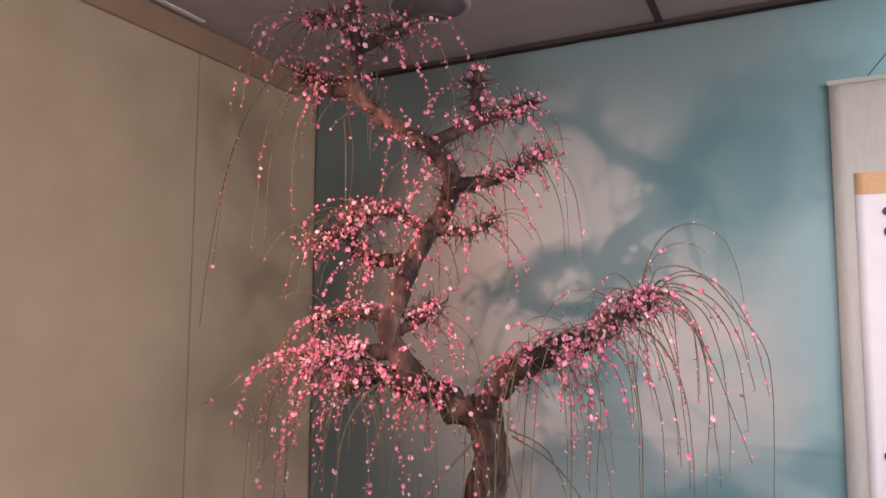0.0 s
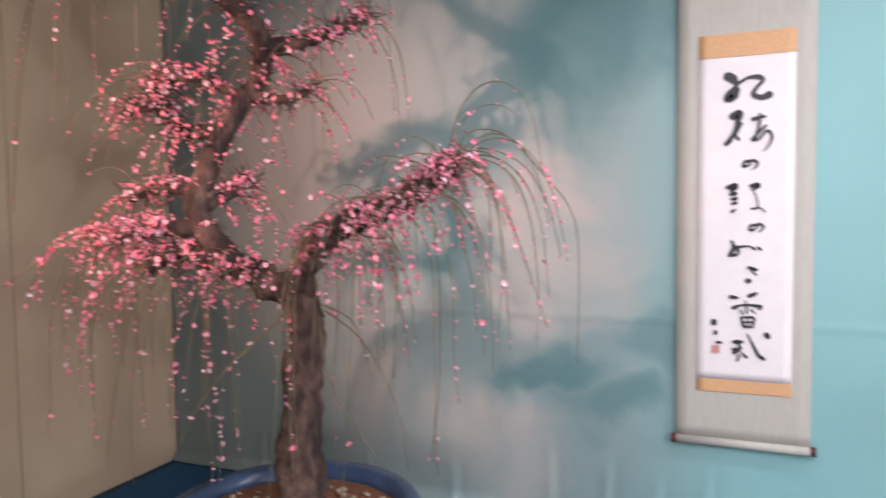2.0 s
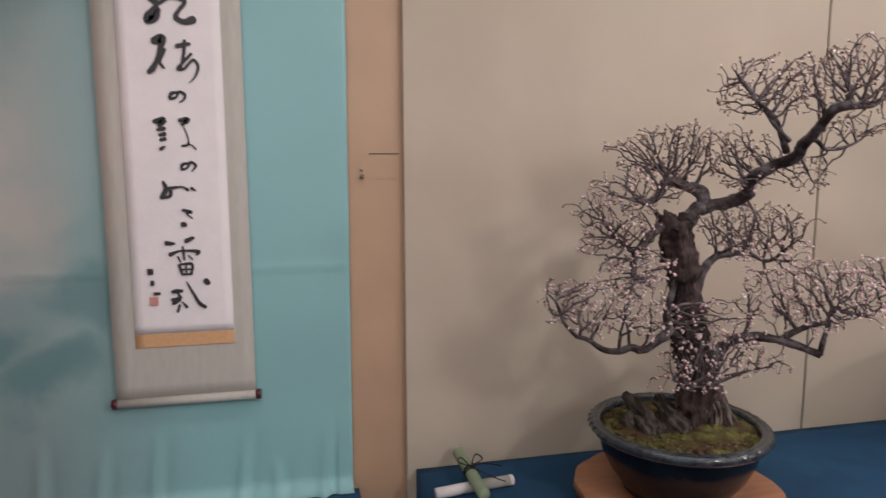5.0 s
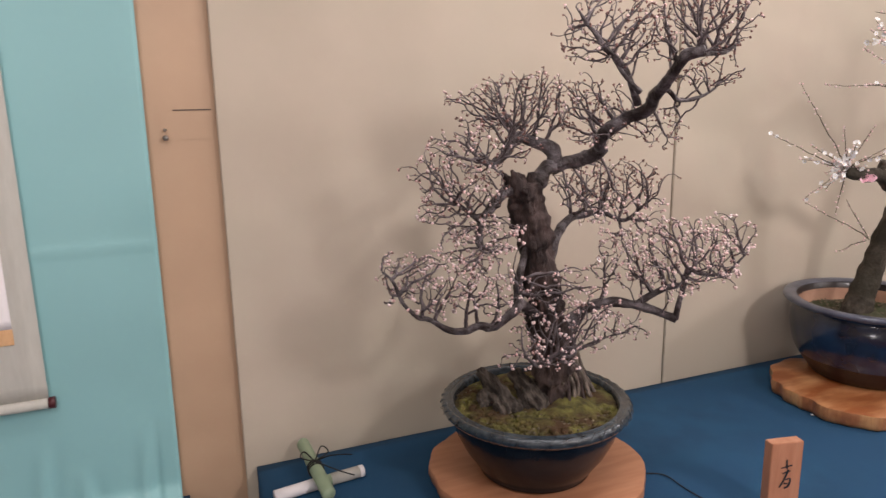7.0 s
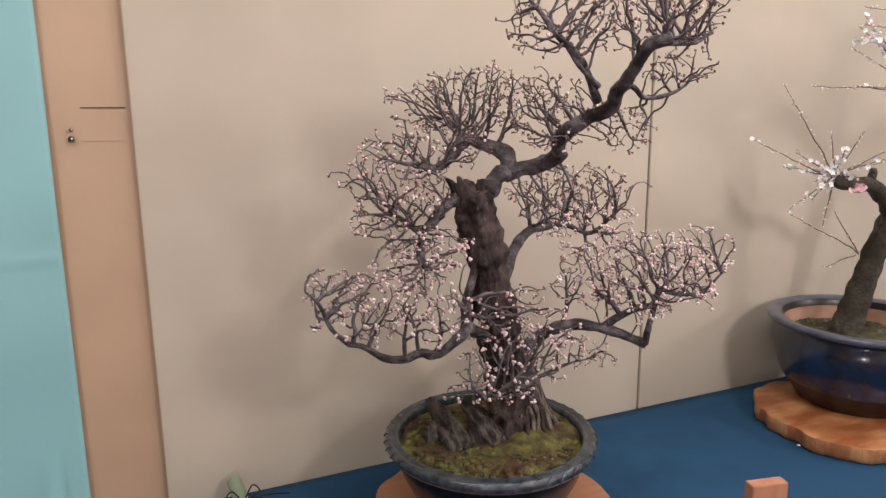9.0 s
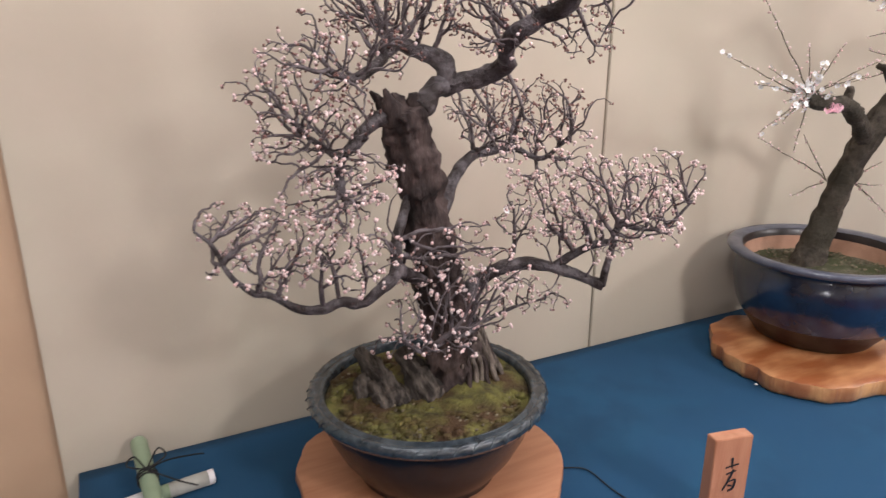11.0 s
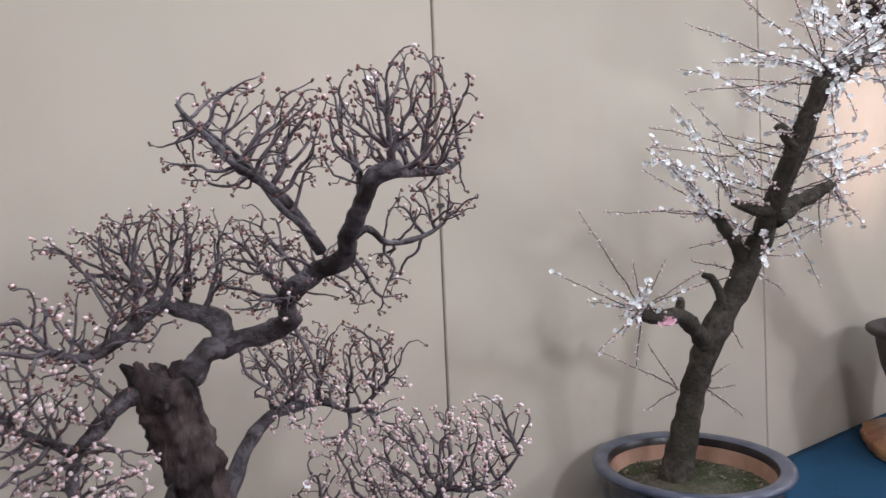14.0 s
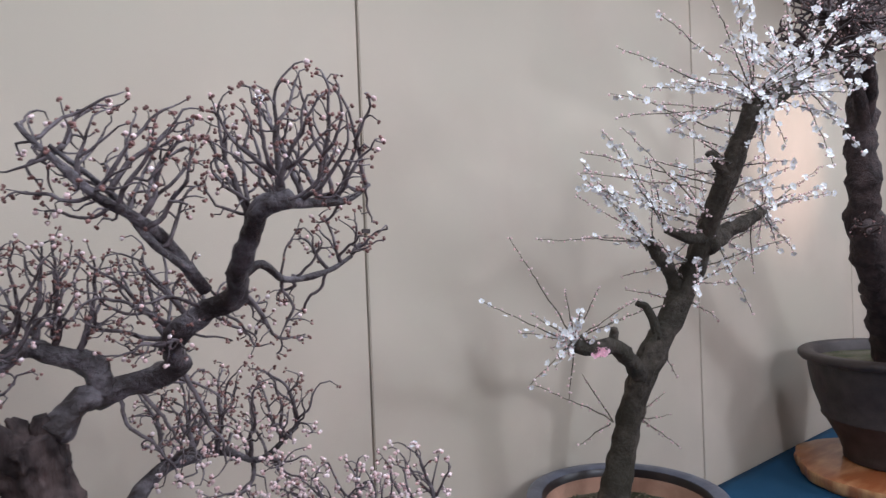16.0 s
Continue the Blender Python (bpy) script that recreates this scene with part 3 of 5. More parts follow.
# ---- tables ----
def felt_table(x0, x1, y0, y1, z, label):
    t = thing("display_table", ((x0 + x1) / 2, (y0 + y1) / 2, 0), label, "table")
    part("platform", box(x0 + 0.02, x1 - 0.02, y0 + 0.02, y1 - 0.005, 0.0, z - 0.012), M_POST, t)
    bm = bmesh.new()
    bmesh.ops.create_grid(bm, x_segments=60, y_segments=24, size=0.5)
    for v in bm.verts:
        x, y = x0 + (v.co.x + 0.5) * (x1 - x0), y0 + (v.co.y + 0.5) * (y1 - y0)
        v.co = Vector((x, y, z + 0.0015 * noise.noise((x * 2.2, y * 2.2, 3))))
    edge = bmesh.ops.extrude_edge_only(bm, edges=[e for e in bm.edges if e.is_boundary])
    for v in [g for g in edge["geom"] if isinstance(g, bmesh.types.BMVert)]:
        v.co.z = 0.004
    part("felt_cover", bm, M_FELT, t, "blue felt cover hanging to the floor", True)
    return t


felt_table(-2.665, 0.775, -1.62, -0.012, Z_LEFT, "low display table under blue felt")
felt_table(1.005, 8.9, -1.32, -0.006, Z_RIGHT, "long low display table under blue felt")

# ---- hanging cloth ----
FOLDS = [(-2.1 + 0.36 * k + 0.1 * math.sin(k * 5.3), 0.10 * math.sin(k * 3.1), 0.018 + 0.008 * math.sin(k * 2.3), 0.26 + 0.10 * math.sin(k * 1.9), 0.014 + 0.005 * math.sin(k * 4.1)) for k in range(5)]
FOLDS += [(x, lean, 0.020, high, 0.017) for x, lean, high in ((-0.36, 0.06, 0.30), (-0.17, 0.14, 0.26), (0.02, 0.10, 0.30), (0.33, 0.12, 0.28), (0.47, -0.05, 0.16), (0.64, 0.08, 0.30))]
bm = bmesh.new()
bmesh.ops.create_grid(bm, x_segments=230, y_segments=170, size=0.5)
CX0, CX1, CZ0, CZ1 = -2.66, 0.765, 0.305, TOP - 0.03
for v in bm.verts:
    s, h = v.co.x + 0.5, v.co.y + 0.5
    x = CX0 + s * (CX1 - CX0)
    zz = CZ0 + h * (CZ1 - CZ0)
    fold = 0.0
    for fx, lean, wide, high, depth in FOLDS:
        ridge = (x - fx - lean * (zz - CZ0)) / wide
        fold -= depth * math.exp(-ridge * ridge) * max(0.0, 1 - (zz - CZ0) / high) ** 0.8
        fold += 0.6 * depth * math.exp(-(ridge - 1.7) ** 2) * max(0.0, 1 - (zz - CZ0) / high) ** 0.8
    spread = max(0.0, 1 - (zz - CZ0) / 0.055) ** 2
    fold += 0.010 * max(0.0, s - 0.95) / 0.05 * noise.noise((h * 9, 1.0, 2.0))
    soft = 0.010 * noise.noise((x * 1.3, h * 2.0, 5.0)) + 0.004 * noise.noise((x * 5, h * 5, 9))
    crease = 0.004 * math.exp(-((h - 0.325) / 0.004) ** 2)
    z = zz + 0.003 * noise.noise((x * 2.1, 0.5, 8)) * (1 - h)
    v.co = Vector((x - 0.012 * (1 - h) * (1 if s > 0.98 else 0), -0.006 + min(0.020, fold + soft) - crease - 0.050 * spread, z))
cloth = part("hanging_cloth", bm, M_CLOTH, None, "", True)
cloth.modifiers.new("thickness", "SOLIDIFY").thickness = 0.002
tagged(cloth, "turquoise dyed backdrop cloth with painted light and shade, rippled at its hem", "cloth")

# ---- hanging scroll ----
scroll = thing("hanging_scroll", (0.165, -0.03, 0.72), "hanging scroll with brushed black calligraphy on white paper", "scroll")


def sheet(name, x0, x1, z0, z1, y, mat, label="", thick=0.0015):
    bm = bmesh.new()
    bmesh.ops.create_grid(bm, x_segments=10, y_segments=40, size=0.5)
    for v in bm.verts:
        x, z = x0 + (v.co.x + 0.5) * (x1 - x0), z0 + (v.co.y + 0.5) * (z1 - z0)
        v.co = Vector((x, y + 0.0018 * noise.noise((x * 2.5, z * 3.0, 2)), z))
    ob = part(name, bm, mat, scroll, label, True)
    ob.modifiers.new("thickness", "SOLIDIFY").thickness = thick
    return ob


SY = -0.034
sheet("mount", -0.074, 0.402, 0.735, 2.658, SY, M_SILK, "pale grey silk mount")
sheet("upper_brocade", 0.0, 0.335, 2.199, 2.286, SY - 0.003, M_GOLD, "ochre brocade strip")
sheet("lower_brocade", 0.0, 0.335, 0.922, 0.971, SY - 0.003, M_GOLD, "ochre brocade strip")
sheet("paper", 0.0, 0.334, 0.9715, 2.1985, SY - 0.003, M_PAPER, "white calligraphy paper")
tb = Tubes()
tb.add([(-0.072, SY, 0.722), (0.400, SY, 0.722)], [0.0165, 0.0165], 20)
tb.link("roller", M_SILK, scroll, "grey silk covered roller")
for a, b in ((-0.092, -0.072), (0.400, 0.420)):
    tb = Tubes()
    tb.add([(a, SY, 0.722), (a + 0.002, SY, 0.722), (b - 0.002, SY, 0.722), (b, SY, 0.722)], [0.015, 0.0185, 0.0185, 0.017], 16)
    tb.link("roller_knob", M_KNOB, scroll, "dark red lacquer roller end")
part("top_bar", box(-0.082, 0.41, SY - 0.008, SY + 0.008, 2.652, 2.672, 0.003), M_SILK, scroll)
tb = Tubes()
tb.add([(0.06, SY, 2.67), (0.165, SY + 0.01, 2.80), (0.27, SY, 2.67)], [0.002] * 3, 5)
tb.link("cord", M_STRING, scroll)


def brush(strokes, x_of, z_of, size, mat, parent, y, name="brush_stroke", seed=1.0):
    """One character: flat ink strokes of changing width, each given as (x, y, width)."""
    verts, faces = [], []
    for i, stroke in enumerate(strokes):
        pts = np.array([(x_of(a), z_of(b), w * size) for a, b, w in stroke], dtype=float)
        line = catmull(pts, 6) if len(pts) > 1 else np.vstack([pts, pts + (0.001, 0.0, 0)])
        d = np.gradient(line[:, :2], axis=0)
        d /= np.linalg.norm(d, axis=1)[:, None] + 1e-9
        side = np.stack([-d[:, 1], d[:, 0]], axis=1)
        base = len(verts)
        n = len(line)
        for k in range(n):
            w = max(0.0008, line[k, 2] * 0.5 * (1 + 0.12 * noise.noise((line[k, 0] * 90, line[k, 1] * 90, seed))))
            for sgn in (-1, 1):
                p = line[k, :2] + side[k] * w * sgn
                verts.append((p[0], y - 0.00012 * i, p[1]))
        faces += [(base + 2 * k, base + 2 * k + 1, base + 2 * k + 3, base + 2 * k + 2) for k in range(n - 1)]
        for k, sgn in ((0, -1), (n - 1, 1)):
            c = line[k, :2]
            w = max(0.0008, line[k, 2] * 0.5)
            b2 = len(verts)
            verts.append((c[0], y - 0.00012 * i - 0.00005, c[1]))
            for q in range(9):
                a = math.pi * (q / 8 - 0.5)
                e = side[k] * math.sin(a) + d[k] * sgn * math.cos(a)
                verts.append((c[0] + e[0] * w, y - 0.00012 * i - 0.00005, c[1] + e[1] * w))
            faces += [(b2, b2 + 1 + q, b2 + 2 + q) for q in range(8)]
    return link_mesh(name, verts, faces, mat, parent, "", False)


def upper(strokes):
    brush(strokes, lambda a: (a - 145) * 0.00074, lambda b: 2.150 - b * 0.00075, 0.00078, M_INK, scroll, SY - 0.0075, "written_character")


def lower(strokes):
    brush(strokes, lambda a: (a - 160) * 0.00076, lambda b: 1.540 - b * 0.00076, 0.00078, M_INK, scroll, SY - 0.0075, "written_character")


upper([[(285, 30, 40), (310, 45, 38), (325, 78, 22), (302, 110, 34), (285, 140, 40), (318, 132, 30), (332, 98, 20)],
       [(330, 72, 16), (380, 44, 15), (430, 44, 22), (446, 62, 18), (420, 95, 17), (405, 126, 22), (440, 145, 24), (475, 135, 36)]])
upper([[(310, 230, 34), (340, 220, 38), (332, 260, 24), (316, 310, 17), (296, 350, 26), (280, 366, 22)],
       [(348, 270, 18), (326, 320, 14), (340, 347, 12)],
       [(405, 250, 20), (455, 240, 16)], [(437, 228, 14), (430, 290, 15), (416, 345, 12)],
       [(462, 285, 13), (420, 330, 13), (404, 350, 17), (430, 350, 12), (470, 310, 13), (491, 340, 13), (475, 385, 9), (450, 412, 4)]])
upper([[(400, 455, 10), (370, 460, 16), (362, 482, 14), (386, 478, 11), (402, 453, 13), (426, 465, 14), (421, 486, 10), (400, 502, 4)]])
upper([[(290, 585, 20), (325, 580, 30), (310, 602, 22)], [(302, 622, 14), (326, 618, 20)], [(308, 646, 14), (328, 642, 20)], [(312, 668, 14), (328, 664, 18)], [(312, 708, 18), (326, 698, 10)]])
upper([[(400, 580, 18), (432, 578, 24), (408, 600, 12)], [(414, 608, 5), (428, 650, 6), (430, 688, 8), (400, 696, 9), (440, 690, 6), (463, 710, 7)]])
upper([[(425, 775, 10), (400, 780, 14), (396, 802, 12), (420, 796, 10), (436, 770, 13), (458, 786, 12), (440, 812, 5)]])
lower([[(322, 45, 12), (332, 78, 22), (314, 112, 20)], [(310, 118, 12), (348, 108, 16), (352, 72, 14)], [(340, 76, 18), (400, 68, 8), (425, 82, 13)], [(443, 75, 14), (457, 86, 8)]])
lower([[(402, 175, 15), (437, 185, 13), (414, 190, 8), (438, 212, 6)], [(398, 240, 24), (404, 242, 22)]])
lower([[(322, 325, 22), (352, 328, 12)], [(408, 316, 22), (436, 304, 15)], [(335, 378, 20), (382, 362, 9), (456, 368, 17), (448, 384, 8)], [(390, 345, 10), (393, 402, 11)],
       [(366, 388, 8), (376, 412, 8)], [(414, 386, 8), (430, 402, 8)], [(370, 430, 13), (380, 466, 12)], [(374, 425, 10), (426, 426, 13), (421, 472, 12)], [(382, 472, 10), (420, 472, 10)], [(400, 430, 9), (400, 470, 9)], [(382, 450, 8), (420, 448, 8)]])
lower([[(338, 552, 18), (374, 550, 16)], [(354, 545, 14), (366, 588, 13), (338, 606, 18)], [(333, 590, 16), (372, 580, 10)], [(376, 604, 8), (394, 626, 14)], [(362, 618, 12), (354, 646, 12)],
       [(400, 510, 7), (424, 560, 12), (450, 610, 16), (475, 630, 16)], [(486, 508, 26), (492, 516, 24)]])
for k, (h, w) in enumerate(((0.036, 0.026), (0.030, 0.018), (0.018, 0.032))):
    z = 1.205 - k * 0.042
    part("signature_bar", box(0.054 + 0.008 * k, 0.054 + 0.008 * k + w * 0.72, SY - 0.0085, SY - 0.0072, z - h * 0.6, z), M_INK, scroll)
part("seal", box(0.056, 0.084, SY - 0.0085, SY - 0.0072, 1.075, 1.104), M_SEAL, scroll, "small faded red seal")


# ---- stands, pots ----
def slab(name, centre, radius, z0, z1, mat, label, amp, steps=180, phase=0.0, stretch=1.0, edge_mat=None):
    """A slice of a trunk with a wavy outline: its flat top, and the edge as a part of its own."""
    top_rings = [(0.0, z1), (0.72, z1), (0.965, z1), (0.982, z1 - 0.003)]
    edge_rings = [(0.982, z1 - 0.003), (0.990, z1 - 0.010), (0.992, z1 - 0.026), (0.978, z0 + 0.022), (0.970, z0 + 0.008), (0.94, z0)]
    ob = thing(name, (centre[0], centre[1], z0), label, "stand")
    for part_name, rings, m in (("top", top_rings, mat), ("live_edge", edge_rings, edge_mat or mat)):
        verts, faces = [], []
        for i in range(steps):
            a = 2 * math.pi * i / steps
            ca, sa = math.cos(a), math.sin(a)
            edge = 1 + amp * (noise.noise((ca * 1.7 + phase, sa * 1.7, 0.3)) + 0.55 * noise.noise((ca * 4.2, sa * 4.2 + phase, 0.9)) + 0.12 * noise.noise((ca * 13, sa * 13, phase)))
            split = amp * 0.30 * max(0.0, noise.noise((ca * 16 + phase, sa * 16, 2.2)) - 0.25)
            for r, z in rings:
                under = 1.0
                if r > 0.98 and z < z1 - 0.005:
                    under -= amp * 0.10 * abs(noise.noise((ca * 11 + phase, sa * 11, z * 34))) + split
                verts.append((centre[0] + radius * stretch * r * edge * under * ca, centre[1] + radius * r * edge * under * sa, z))
        n = len(rings)
        for i in range(steps):
            j = (i + 1) % steps
            for k in range(n - 1):
                faces.append((i * n + k, i * n + k + 1, j * n + k + 1, j * n + k))
        if part_name == "live_edge":
            faces.append([i * n + n - 1 for i in reversed(range(steps))])
        link_mesh(part_name, verts, faces, m, ob)
    return ob


def heap(name, centre, radius, z, mat, parent, label, rise=0.03, rough=0.01, off=(0, 0)):
    verts, faces, rings, steps = [], [], 14, 48
    for i in range(steps):
        a = 2 * math.pi * i / steps
        for k in range(rings):
            r = radius * k / (rings - 1)
            x, y = centre[0] + r * math.cos(a), centre[1] + r * math.sin(a)
            d = math.hypot(x - centre[0] - off[0], y - centre[1] - off[1]) / radius
            h = rise * max(0, 1 - d) ** 1.2 + rough * noise.noise((x * 18, y * 18, 1)) * (k / (rings - 1) < 0.97) + rough * 0.6 * noise.noise((x * 45, y * 45, 4))
            verts.append((x, y, z + h))
    for i in range(steps):
        j = (i + 1) % steps
        for k in range(rings - 1):
            faces.append((i * rings + k, i * rings + k + 1, j * rings + k + 1, j * rings + k))
    return link_mesh(name, verts, faces, mat, parent, label)


def pebbles(name, centre, radius, z, count, size, mat, parent):
    verts, faces = [], []
    for _ in range(count):
        a, r = rng.uniform(0, 6.283), radius * math.sqrt(rng.uniform(0.02, 1))
        c = np.array((centre[0] + r * math.cos(a), centre[1] + r * math.sin(a), z + size * 0.3))
        b = len(verts)
        s = size * rng.uniform(0.5, 1.3)
        tilt = rng.uniform(0, 3.14)
        for h, q in ((-0.35, 0.8), (0.25, 0.9)):
            for k in range(6):
                t = k * 1.047 + tilt
                verts.append(c + np.array((math.cos(t) * q, math.sin(t) * q * 0.75, h)) * s * rng.uniform(0.85, 1.15))
        verts.append(c + np.array((0, 0, 0.55)) * s)
        for k in range(6):
            k2 = (k + 1) % 6
            faces += [(b + k, b + k2, b + 6 + k2, b + 6 + k), (b + 6 + k, b + 6 + k2, b + 12)]
    return link_mesh(name, verts, faces, mat, parent, "", True, kind="stuff")


def pot_part(name, profile, centre, mat, parent, label="", wobble=0.0, steps=72):
    v, f = lathe(profile, centre, steps, wobble)
    return link_mesh(name, v, f, mat, parent, label)


# ---- bare plum with buds in a dark oval pot ----
slab("round_stand", (1.88, -0.47), 0.365, Z_RIGHT + 0.001, Z_RIGHT + 0.058, M_STAND_A, "round pinkish wooden stand on blue felt", 0.05, phase=2.0)
AC = (1.86, -0.485, Z_RIGHT + 0.060)
bonsai = thing("plum_bonsai", AC, "old bare plum bonsai with opening white buds in black pot", "bonsai")
pot = pot_part("pot", [(0.0, 0.0), (0.175, 0.0), (0.185, 0.006), (0.188, 0.02), (0.20, 0.035), (0.235, 0.085), (0.262, 0.14), (0.278, 0.195), (0.284, 0.215)], AC, M_GLAZE_A, bonsai, "black glazed round pot")
pot_part("rim", [(0.284, 0.212), (0.302, 0.216), (0.309, 0.226), (0.310, 0.238), (0.304, 0.246), (0.296, 0.249), (0.290, 0.245), (0.287, 0.2435), (0.284, 0.2475), (0.281, 0.2435), (0.278, 0.249), (0.272, 0.247), (0.266, 0.236), (0.262, 0.20), (0.26, 0.17)], AC, M_RIM_A, pot, "worn grey-green lip with a carved band")
for k in range(44):
    a = 2 * math.pi * k / 44
    tb = Tubes()
    line = [(AC[0] + r * math.cos(a + o), AC[1] + r * math.sin(a + o), AC[2] + z) for r, z, o in ((0.309, 0.222, 0.0), (0.3135, 0.231, 0.02), (0.308, 0.243, 0.05), (0.300, 0.249, 0.09))]
    tb.add(line, [0.0008, 0.0018, 0.0018, 0.0008], 6)
    tb.link("rim_bead", M_RIM_A, pot)
heap("moss", AC, 0.264, AC[2] + 0.222, M_MOSS, bonsai, "green and brown moss over soil", 0.035, 0.014, (0.09, 0.03))
pebbles("gravel", AC, 0.25, AC[2] + 0.226, 160, 0.005, M_CHIP, bonsai)
pebbles("moss_cushion", AC, 0.255, AC[2] + 0.222, 620, 0.012, M_MOSS, bonsai)

trunk_pts = [(1.978, -0.450, 0.600), (1.940, -0.470, 0.725), (1.899, -0.500, 0.873), (1.870, -0.510, 0.986), (1.843, -0.520, 1.107), (1.810, -0.540, 1.235), (1.785, -0.550, 1.327), (1.768, -0.560, 1.372)]
line = catmull(trunk_pts, 16)
tb = Tubes()
tb.add(line, np.interp(np.linspace(0, 1, len(line)), [0, 0.12, 0.3, 0.6, 0.9, 1], [0.084, 0.065, 0.053, 0.048, 0.042, 0.036]), 44, 0.42, furrow=0.34)
tb.add(catmull([(1.775, -0.555, 1.33), (1.742, -0.56, 1.375), (1.733, -0.562, 1.412)], 6), np.linspace(0.026, 0.006, 13), 12, 0.9, furrow=0.3)
tb.add(catmull([(1.80, -0.55, 1.32), (1.805, -0.552, 1.37), (1.80, -0.555, 1.405)], 6), np.linspace(0.028, 0.010, 13), 12, 0.8, furrow=0.3)
splinters = []
for k in range(6):
    e = np.array((rng.uniform(-0.03, 0.02), rng.uniform(-0.025, 0.02)))
    splinters.append([(1.765 + e[0], -0.555 + e[1], 1.34), (1.755 + e[0] * 1.1, -0.555 + e[1] * 1.1, 1.385), (1.738 + e[0] * 1.3, -0.556 + e[1] * 1.3, 1.385 + rng.uniform(0, 0.034))])
trunk_a = tb.link("trunk", M_BARK_T, bonsai, "furrowed dark trunk with a hollow stump top")
for pts in splinters:
    tb = Tubes()
    tb.add(catmull(pts, 4), np.linspace(0.021, 0.004, 9), 8, 0.9)
    tb.link("splinter", M_BARK_T, trunk_a)
for k in range(26):
    a = k * 0.23 + 3.7
    c = np.array((1.985, -0.452))
    e = np.array((math.cos(a), math.sin(a)))
    high, out = 0.74 + rng.uniform(-0.05, 0.09), rng.uniform(0.078, 0.105)
    tb = Tubes()
    tb.add(catmull([(*(c + e * 0.050 - (0.02, 0.005)), high), (*(c + e * 0.074), 0.70), (*(c + e * out * 0.95 + rng.normal(0, 0.006, 2)), 0.655), (*(c + e * (out + 0.012)), 0.612)], 6), np.linspace(0.0085, 0.0055, 19), 7, 0.5, seed=k * 1.7)
    tb.link("root", M_ROOT if k % 3 else M_BARK_T, trunk_a)
for foot, bend, top, r0, r1 in (((1.785, -0.520, 0.625), (1.755, -0.430, 0.672), (1.722, -0.345, 0.716), 0.030, 0.014), ((1.848, -0.545, 0.625), (1.846, -0.470, 0.668), (1.828, -0.385, 0.712), 0.034, 0.018), ((1.742, -0.515, 0.622), (1.733, -0.470, 0.648), (1.716, -0.440, 0.668), 0.024, 0.012), ((1.700, -0.450, 0.625), (1.708, -0.420, 0.650), (1.718, -0.395, 0.672), 0.024, 0.010), ((1.870, -0.470, 0.630), (1.915, -0.468, 0.662), (1.965, -0.465, 0.672), 0.032, 0.026)):
    tb = Tubes()
    tb.add(catmull([foot, bend, top], 12), np.interp(np.linspace(0, 1, 25), [0, 0.15, 0.7, 1], [r0 * 0.7, r0, r0 * 0.85, r1]), 24, 0.5, seed=r0 * 900 + top[0] * 30, furrow=0.55)
    tb.link("deadwood", M_ROCK, bonsai, "weathered grey-brown deadwood ridge")

seeds = []


def limb_a(pts, r0, r1, grow=(0.25, 1.0), stride=2):
    r0, r1 = r0 * 0.74, r1 * 0.80
    ln = limb("limb", pts, r0, r1, M_BARK_A, trunk_a, 14, 0.42)
    n = len(ln)
    rr = taper(n, r0, r1)
    for i in range(int(n * grow[0]), int(n * grow[1]), stride + 1):
        if i < n - 2 and rng.uniform() < 0.18:
            continue
        seeds.append(ln[i] + np.array((0, 0, rr[i] * 0.55)))
    return ln


limb_a([(1.807, -0.560, 1.370), (1.853, -0.540, 1.407), (1.908, -0.515, 1.420), (1.980, -0.530, 1.433), (2.006, -0.580, 1.456), (1.985, -0.640, 1.510), (2.014, -0.700, 1.557), (2.046, -0.760, 1.587), (2.022, -0.820, 1.628), (2.015, -0.880, 1.668), (2.012, -0.930, 1.712), (2.039, -0.970, 1.728)], 0.034, 0.017, (0.2, 1))
limb_a([(1.902, -0.520, 1.415), (1.888, -0.520, 1.464), (1.832, -0.500, 1.494), (1.785, -0.485, 1.506), (1.710, -0.560, 1.466), (1.641, -0.600, 1.440), (1.590, -0.620, 1.460)], 0.031, 0.008, (0.25, 1), 3)
limb_a([(1.765, -0.553, 1.365), (1.705, -0.555, 1.350), (1.654, -0.565, 1.306), (1.625, -0.570, 1.277), (1.615, -0.575, 1.224), (1.627, -0.580, 1.189)], 0.025, 0.010)
limb_a([(1.625, -0.570, 1.277), (1.592, -0.575, 1.301), (1.563, -0.580, 1.321), (1.531, -0.585, 1.346)], 0.013, 0.005)
limb_a([(1.83, -0.54, 0.955), (1.732, -0.620, 1.030), (1.700, -0.640, 1.020), (1.645, -0.620, 0.970), (1.595, -0.620, 0.982), (1.553, -0.620, 0.972), (1.504, -0.612, 0.978), (1.448, -0.600, 1.013), (1.412, -0.600, 1.026), (1.369, -0.600, 1.075), (1.345, -0.600, 1.135), (1.314, -0.600, 1.168)], 0.021, 0.004, (0.3, 1), 5)
limb_a([(1.727, -0.610, 1.020), (1.738, -0.590, 1.095), (1.785, -0.550, 1.185)], 0.020, 0.012, (0.2, 0.6))
limb_a([(1.955, -0.480, 0.845), (2.003, -0.490, 0.913), (2.041, -0.510, 0.947), (2.126, -0.550, 0.966), (2.182, -0.620, 0.957), (2.240, -0.700, 0.935)], 0.030, 0.015, (0.2, 1), 4)
limb_a([(2.236, -0.698, 0.935), (2.256, -0.700, 1.03), (2.273, -0.705, 1.083), (2.340, -0.712, 1.070), (2.411, -0.720, 1.072), (2.470, -0.740, 1.135)], 0.013, 0.004, (0.3, 1))
limb_a([(2.160, -0.590, 0.962), (2.241, -0.640, 1.021), (2.295, -0.670, 1.036)], 0.016, 0.010, (0.3, 1))
